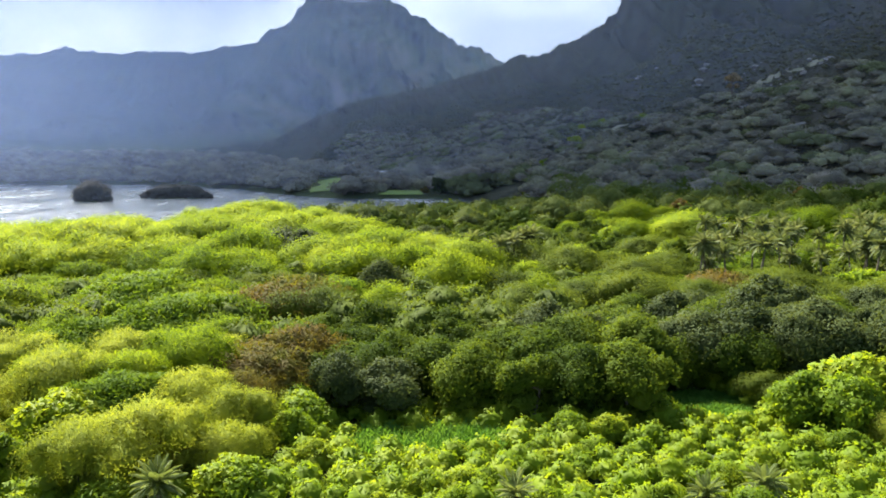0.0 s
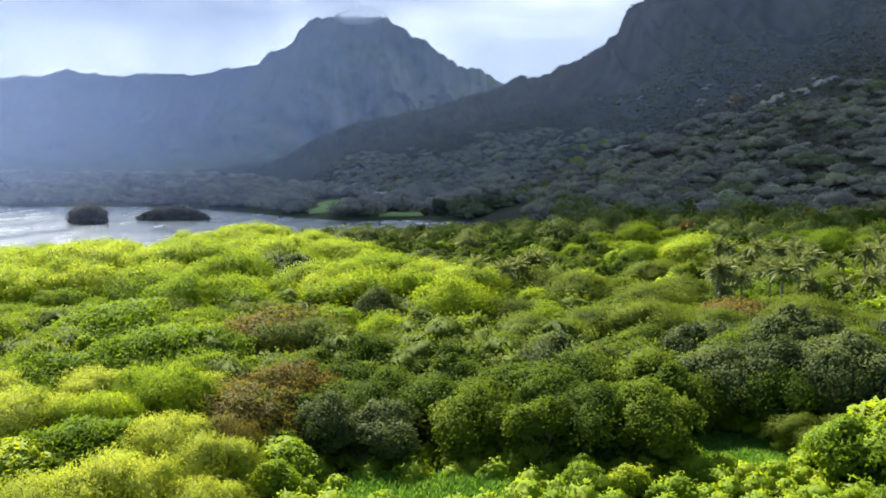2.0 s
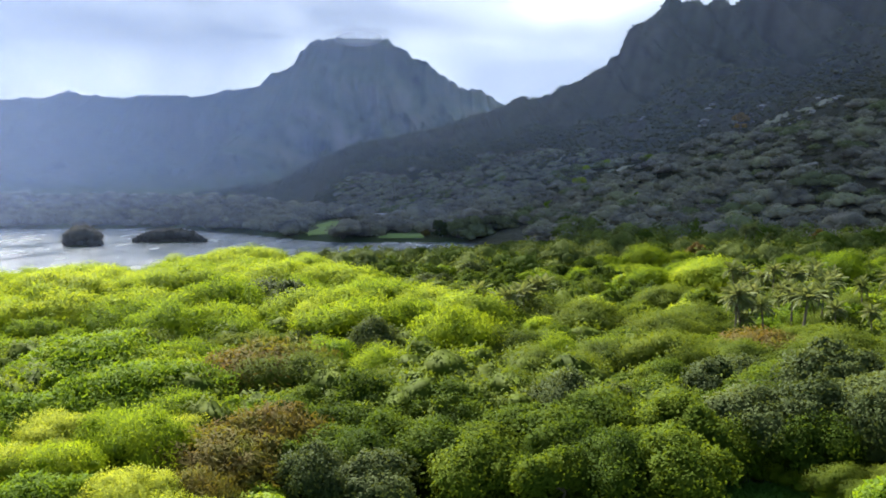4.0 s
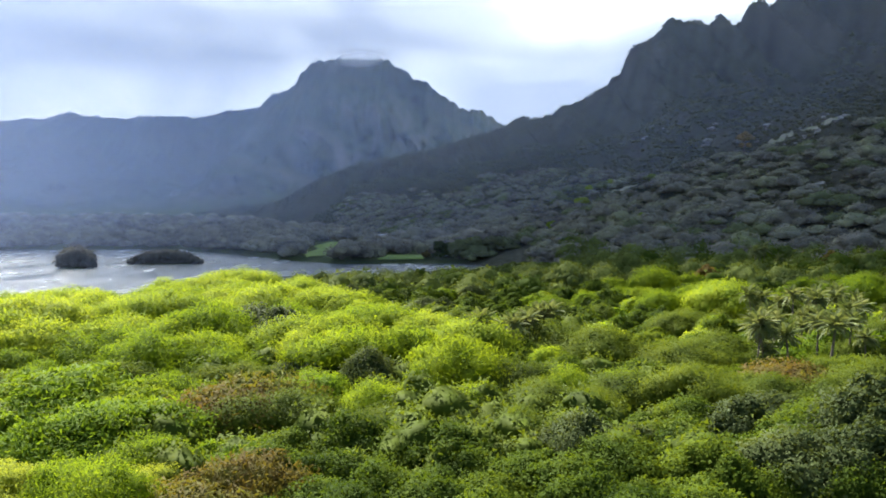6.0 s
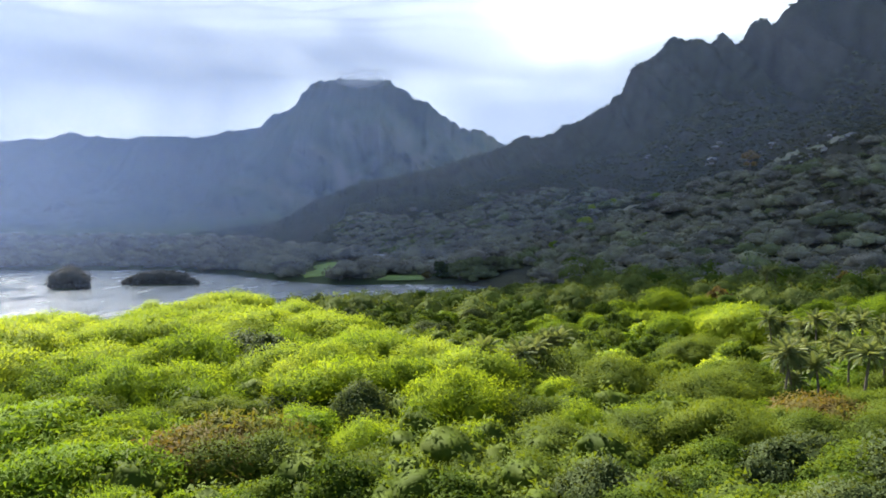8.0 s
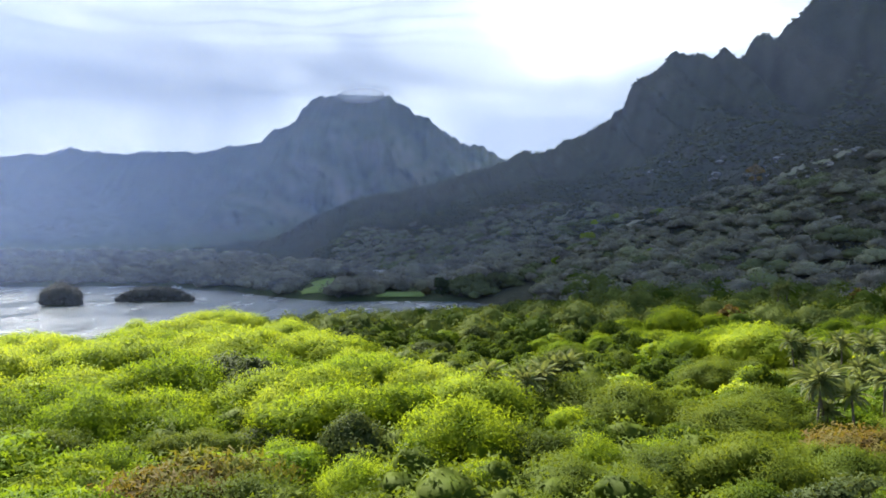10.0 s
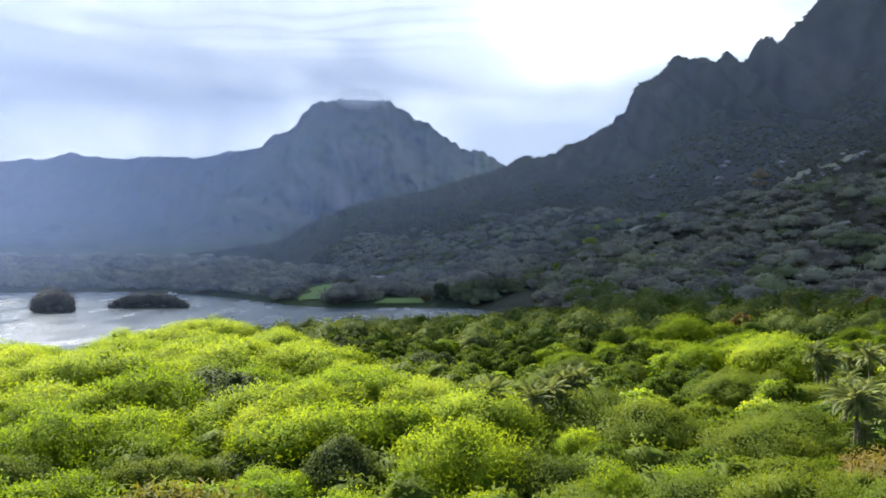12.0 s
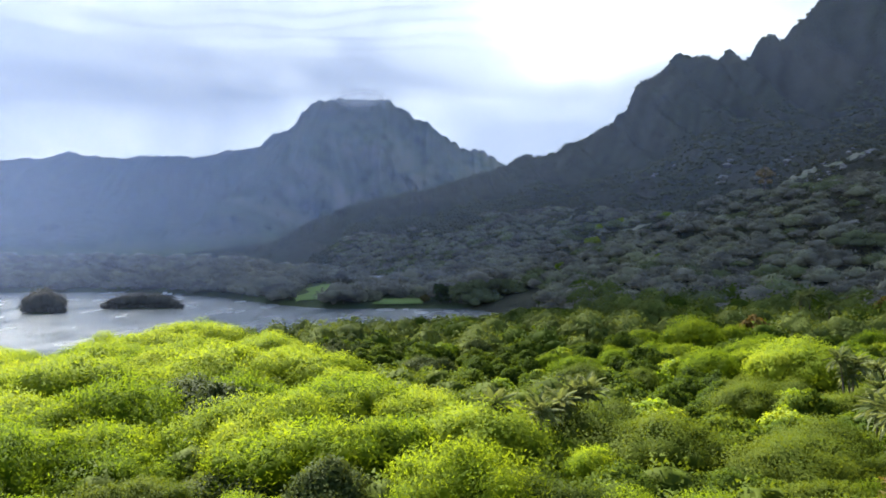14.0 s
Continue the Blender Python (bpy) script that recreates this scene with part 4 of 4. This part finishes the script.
for x0, y0, x1, y1, wide in LEDGES:
    far_b = [q for q in far_b if not (min(x0, x1) - 3 < q[0] < max(x0, x1) + 3 and -16 < q[1] - (y0 + (q[0] - x0) * (y1 - y0) / (x1 - x0)) < wide)]
lush = [wave(p[0], p[1], 61, 150) + 0.6 * math.sin(k * 2.4) > 0.62 for k, p in enumerate(far_b)]
far_wood("slope_woodland", "grey and olive scrub woodland on the mountain foot", [p for p, g in zip(far_b, lush) if not g], 52, 9.0, 1.25, SCRUB, 170, 0.54, 7)
far_wood("slope_woodland", "olive-green trees scattered on the mountain foot", [p for p, g in zip(far_b, lush) if g], 57, 9.0, 1.25, SLOPEGREEN, 170, 0.56, 7)
high = scatter(26000, on_cliff, 4.0, 8, lambda g, x, y: g.uniform(0.4, 1.5, len(x)))
far_wood("ridge_scrub", "dark scrub covering the upper slope and crest", [(x, y, z + 0.2 * s, s) for x, y, z, s in high], 54, 3.6, 1.5, RIDGESCRUB, 16, 0.5, 0)


# ================= lake shore =================
def lawn(name, label, x0, x1, y0, y1):
    xs, ys = np.linspace(x0, x1, 14), np.linspace(y0, y1, 22)
    gx, gy = np.meshgrid(xs, ys, indexing="ij")
    gx = gx + 3 * np.sin(gy * 0.12)
    v = np.stack([gx, gy, land_z(gx, gy) + 0.7], -1).reshape(-1, 3)
    tagged(new(name, mesh_of(name, v, grid_faces(14, 22), LAWN, True)), label, "lawn", kind="structure")


lawn("lawn", "mown green lawn running down to the lake", -93, -68, 592, 700)
lawn("lawn", "mown green lawn running down to the lake", -40, -11, 568, 588)


def shore_tree(name, label, x, y, radius, height, material, seed):
    root = new(name)
    gen = np.random.default_rng(seed)
    c, r = dome(gen, radius, 0.2, height, 22, 0.28)
    part_of("trunk", trunk_mesh(gen, height, 0.3, c), root)
    tri, soft_normal = leaves_on(gen, c, r, 0.9, 1600, 0.9, 0.55, 0.1, 0.2)
    part_of("crown", quads_mesh("crown", tri, material, cores(c, r, 0.9, ICO1, 0.88, gen), soft_normal), root)
    root.matrix_basis = Matrix.Translation((x, y, float(land_z(x, y)) - 0.2))
    return tagged(root, label, "tree", "trees on the far shore")


for k, (x, y, r, h) in enumerate(((-59, 571, 7.5, 10), (-50, 573, 7, 9), (-42, 578, 5, 7), (-97, 608, 7, 10), (-107, 622, 6, 9), (-27, 592, 6, 8), (-15, 596, 5, 7), (50, 566, 4, 6), (60, 572, 5, 7), (44, 575, 4, 5))):
    shore_tree("shore_tree", "grey-olive rounded tree at the water's edge", x, y, r, h, DRY, 300 + k)
for k, (x, y, r, h) in enumerate(((-3, 570, 6, 11.5), (2, 573, 5, 10))):
    shore_tree("shore_tree", "dark green dense tree at the water's edge", x, y, r, h, GREYLEAF, 320 + k)
for k, (x, y, r, h) in enumerate(((9, 567, 7.5, 13), (19, 566, 8.5, 13.5), (29, 565, 7, 11.5), (36, 566, 5, 9))):
    shore_tree("shore_tree", "mid-green rounded tree at the water's edge", x, y, r, h, SLOPEGREEN, 330 + k)
shore_tree("shore_tree", "small rust-brown tree on the lakeside lawn", -12, 572, 3.2, 5, RUST, 340)


def wooded_island(x, y, half, depth, height, seed, label):
    """A low islet grown over with mangrove."""
    root = new("wooded_island")
    gen = np.random.default_rng(seed)
    v, f = ICO2
    bank = v * (half * 0.98, depth * 0.98, 1.2)
    part_of("bank", mesh_of("bank", bank + (0, 0, -0.5), f, SOIL, True), root)
    n = max(9, int(half * 1.1))
    t = np.linspace(-1, 1, n)
    c = np.stack([t * half * 0.8, gen.normal(size=n) * depth * 0.25, height * 0.16 + height * 0.42 * np.sqrt(1 - 0.9 * t * t) + gen.normal(size=n) * 0.3], 1)
    r = height * 0.46 * gen.uniform(0.8, 1.15, n)
    r *= np.sqrt(1.12 - 0.75 * t * t)
    low = np.stack([t * half * 0.9, gen.normal(size=n) * depth * 0.3 - depth * 0.2, 0 * t + height * 0.16], 1)
    c, r = np.concatenate([c, low]), np.concatenate([r, height * 0.24 * np.ones(n)])
    tri, soft_normal = leaves_on(gen, c, r, 0.95, 2200, 0.8, 0.5, 0.1, 0.2)
    part_of("mangrove", quads_mesh("mangrove", tri, MANGROVE, cores(c, r, 0.95, ICO1, 0.88, gen), soft_normal), root, "dark grey-green mangrove bushes")
    root.matrix_basis = Matrix.Translation((x, y, 0))
    tagged(root, label, "island", "islets in the lake")


wooded_island(-216, 537, 11.5, 7, 12.0, 61, "small round islet covered in dark mangrove")
wooded_island(-174, 570, 25, 6, 8.5, 62, "long low islet covered in dark mangrove")


def rock_outcrop(x, y, size, seed, long=1.6, turn=0.0):
    gen = np.random.default_rng(seed)
    v, f = ICO2
    p = v * gen.uniform(0.72, 1.2, (len(v), 1)) * (size * long, size, size * 0.55)
    ob = new("rock_outcrop", mesh_of("rock_outcrop", p, f, ROCK))
    ob.matrix_basis = pose(x, y, surface_z(x, y) - size * 0.05, 0, 0, turn)
    tagged(ob, "pale weathered rock outcrop on the mountain slope", "rock", "rock outcrops of the slope")


def scree(x, y, size, reach, turn, seed):
    """A broken streak of outcrops along the slope."""
    gen = np.random.default_rng(seed)
    for k in range(6):
        d = gen.uniform(-1, 1) * reach
        s = size * float(gen.uniform(0.25, 0.8))
        rock_outcrop(x + d * math.cos(radians(turn)) + gen.normal(), y + d * math.sin(radians(turn)) + gen.normal(), s, seed * 10 + k, float(gen.uniform(1.2, 2.4)), turn)


for k, streak in enumerate(SCREE):
    scree(*streak, k + 1)


def dry_grass():
    n = Nodes("dry_ledge_grass")
    p = n.place()
    a, b = n.noise(p, 0.12, 5.0), n.noise(p, 0.9, 5.0)
    col = n.mix(n.math("MULTIPLY", b, 0.6), n.ramp(a, (0.35, (0.17, 0.19, 0.10)), (0.62, (0.36, 0.33, 0.25))), (0.14, 0.15, 0.09))
    return n.finish(n.principled(col, 0.95, 0.15, n.bump(b, 0.8, 0.4)))


DRYGRASS = dry_grass()


def grass_ledge(x0, y0, x1, y1, wide, seed):
    """A narrow bare terrace of dry grass along the slope, with a ragged edge."""
    u, w = np.linspace(0, 1, 26), np.linspace(-1, 1, 6)
    gu, gw = np.meshgrid(u, w, indexing="ij")
    half = 0.5 * wide * (0.35 + 0.9 * np.sin(np.pi * np.clip(gu, 0.04, 0.96)) ** 0.5) * (0.8 + 0.45 * wave(gu * 40, gw * 3, seed, 9, 3))
    x = x0 + (x1 - x0) * gu + 0.8 * wave(gu * 60, gw, seed + 3, 14, 2)
    y = y0 + (y1 - y0) * gu + gw * half + 1.5 * wave(gu * 60, 0 * gu, seed + 5, 20, 2)
    z = np.array([surface_z(a, c) for a, c in zip(x.ravel().tolist(), y.ravel().tolist())]) + 0.5
    v = np.stack([x.ravel(), y.ravel(), z], 1)
    tagged(new("grass_ledge", mesh_of("grass_ledge", v, grid_faces(len(u), len(w)), DRYGRASS, True)), "narrow pale terrace of dry grass on the mountain slope", "ground", kind="structure")


for k, ledge in enumerate(LEDGES):
    grass_ledge(*ledge, 80 + k)


def plain_paint(name, colour, rough):
    n = Nodes(name)
    f = n.noise(n.coords(), 1.2, 5.0)
    return n.finish(n.principled(n.mix(n.math("MULTIPLY", f, 0.5), colour, tuple(c * 0.6 for c in colour)), rough, 0.3))


PALE_WALL, PALE_ROOF, WHITE_HULL = plain_paint("pale_wall_paint", (0.55, 0.52, 0.46), 0.8), plain_paint("weathered_roof_sheet", (0.50, 0.50, 0.46), 0.6), plain_paint("white_hull_paint", (0.80, 0.80, 0.78), 0.4)


def boxed(name, material, parent, x0, x1, y0, y1, z0, z1, label=""):
    v = [(x, y, z) for z in (z0, z1) for x, y in ((x0, y0), (x1, y0), (x1, y1), (x0, y1))]
    f = [(3, 2, 1, 0), (4, 5, 6, 7), (0, 1, 5, 4), (1, 2, 6, 5), (2, 3, 7, 6), (3, 0, 4, 7)]
    return part_of(name, mesh_of(name, v, f, material), parent, label)


def small_house(x, y, length, turn):
    """A low house with a pitched roof, far off among the trees."""
    root = new("house")
    h, w = 3.4, 3.6
    boxed("wall", PALE_WALL, root, -length / 2, length / 2, -w, w, -0.5, h)
    e = 0.7
    v = [(-length / 2 - e, -w - e, h - 0.3), (length / 2 + e, -w - e, h - 0.3), (length / 2 + e, 0, h + 2.2), (-length / 2 - e, 0, h + 2.2), (length / 2 + e, w + e, h - 0.3), (-length / 2 - e, w + e, h - 0.3)]
    v = v + [(a, c, z - 0.15) for a, c, z in v]
    f = [(0, 1, 2, 3), (3, 2, 4, 5), (7, 6, 9, 8), (8, 9, 11, 10), (0, 6, 7, 1), (5, 4, 10, 11), (1, 7, 8, 2), (2, 8, 10, 4), (0, 3, 9, 6), (3, 5, 11, 9)]
    part_of("roof", mesh_of("roof", v, f, PALE_ROOF), root)
    for k in range(3):
        boxed("window", WATER, root, -length / 3 + k * length / 3 - 0.7, -length / 3 + k * length / 3 + 0.7, -w - 0.04, -w + 0.02, 1.0, 2.3)
    root.matrix_basis = pose(x, y, float(land_z(x, y)), 0, 0, turn)
    tagged(root, "low pale house with a weathered pitched roof among trees", "house")


small_house(-214, 984, 15, 8)
small_house(-50, 714, 12, -6)


def small_boat(x, y, turn):
    root = new("boat")
    rings = [(-4.0, 1.1, 0.9), (-2, 1.4, 0.85), (1, 1.35, 0.9), (3, 0.8, 1.05), (4.4, 0.05, 1.3)]
    v = [q for a, w, h in rings for q in ((a, -w, h), (a * 0.96, -w * 0.6, -0.2), (a * 0.96, w * 0.6, -0.2), (a, w, h))]
    f = [(i * 4 + k, i * 4 + 4 + k, i * 4 + 5 + k, i * 4 + 1 + k) for i in range(4) for k in range(3)] + [(0, 1, 2, 3)]
    part_of("hull", mesh_of("hull", v, f, WHITE_HULL), root)
    boxed("cabin", WHITE_HULL, root, -2.2, 0.8, -0.8, 0.8, 0.3, 2.0)
    boxed("deck", PALE_ROOF, root, -3.6, 2.6, -0.9, 0.9, 0.35, 0.55)
    root.matrix_basis = pose(x, y, 0.0, 0, 0, turn)
    tagged(root, "small white boat moored by the far shore", "boat")


small_boat(-212, 728, 12)


# ================= grass of the two clearings =================
def clearing_grass(name, label, x0, y0, rx, ry, count, tall, seed):
    gen = np.random.default_rng(seed)
    a, q = gen.uniform(0, 6.283, count), np.sqrt(gen.random(count))
    x, y = x0 + rx * q * np.cos(a), y0 + ry * q * np.sin(a)
    p = np.stack([x, y, land_z(x, y) - 0.05], 1)
    h = tall * gen.uniform(0.5, 1.2, count)[:, None]
    way = unit(gen.normal(size=(count, 3)) * (1, 1, 0)) 
    tip = p + h * (0, 0, 1) + way * h * 0.55
    side = np.stack([-way[:, 1], way[:, 0], 0 * h[:, 0]], 1) * 0.07
    mid = p + (tip - p) * 0.55 + np.array([0, 0, 1]) * h * 0.12
    me = quads_mesh(name, np.stack([p - side, mid + side * 1.3, tip, mid - side * 1.3], 1), GRASSBLADE)
    tagged(new(name, me), label, "grass", kind="stuff")


clearing_grass("tall_grass", "tall blue-green grass in a small clearing", -2, 87, 9.5, 4.5, 9000, 1.5, 71)
clearing_grass("short_grass", "short bright green grass in a shaded clearing", 31, 99, 6.5, 6.5, 12000, 0.7, 72)
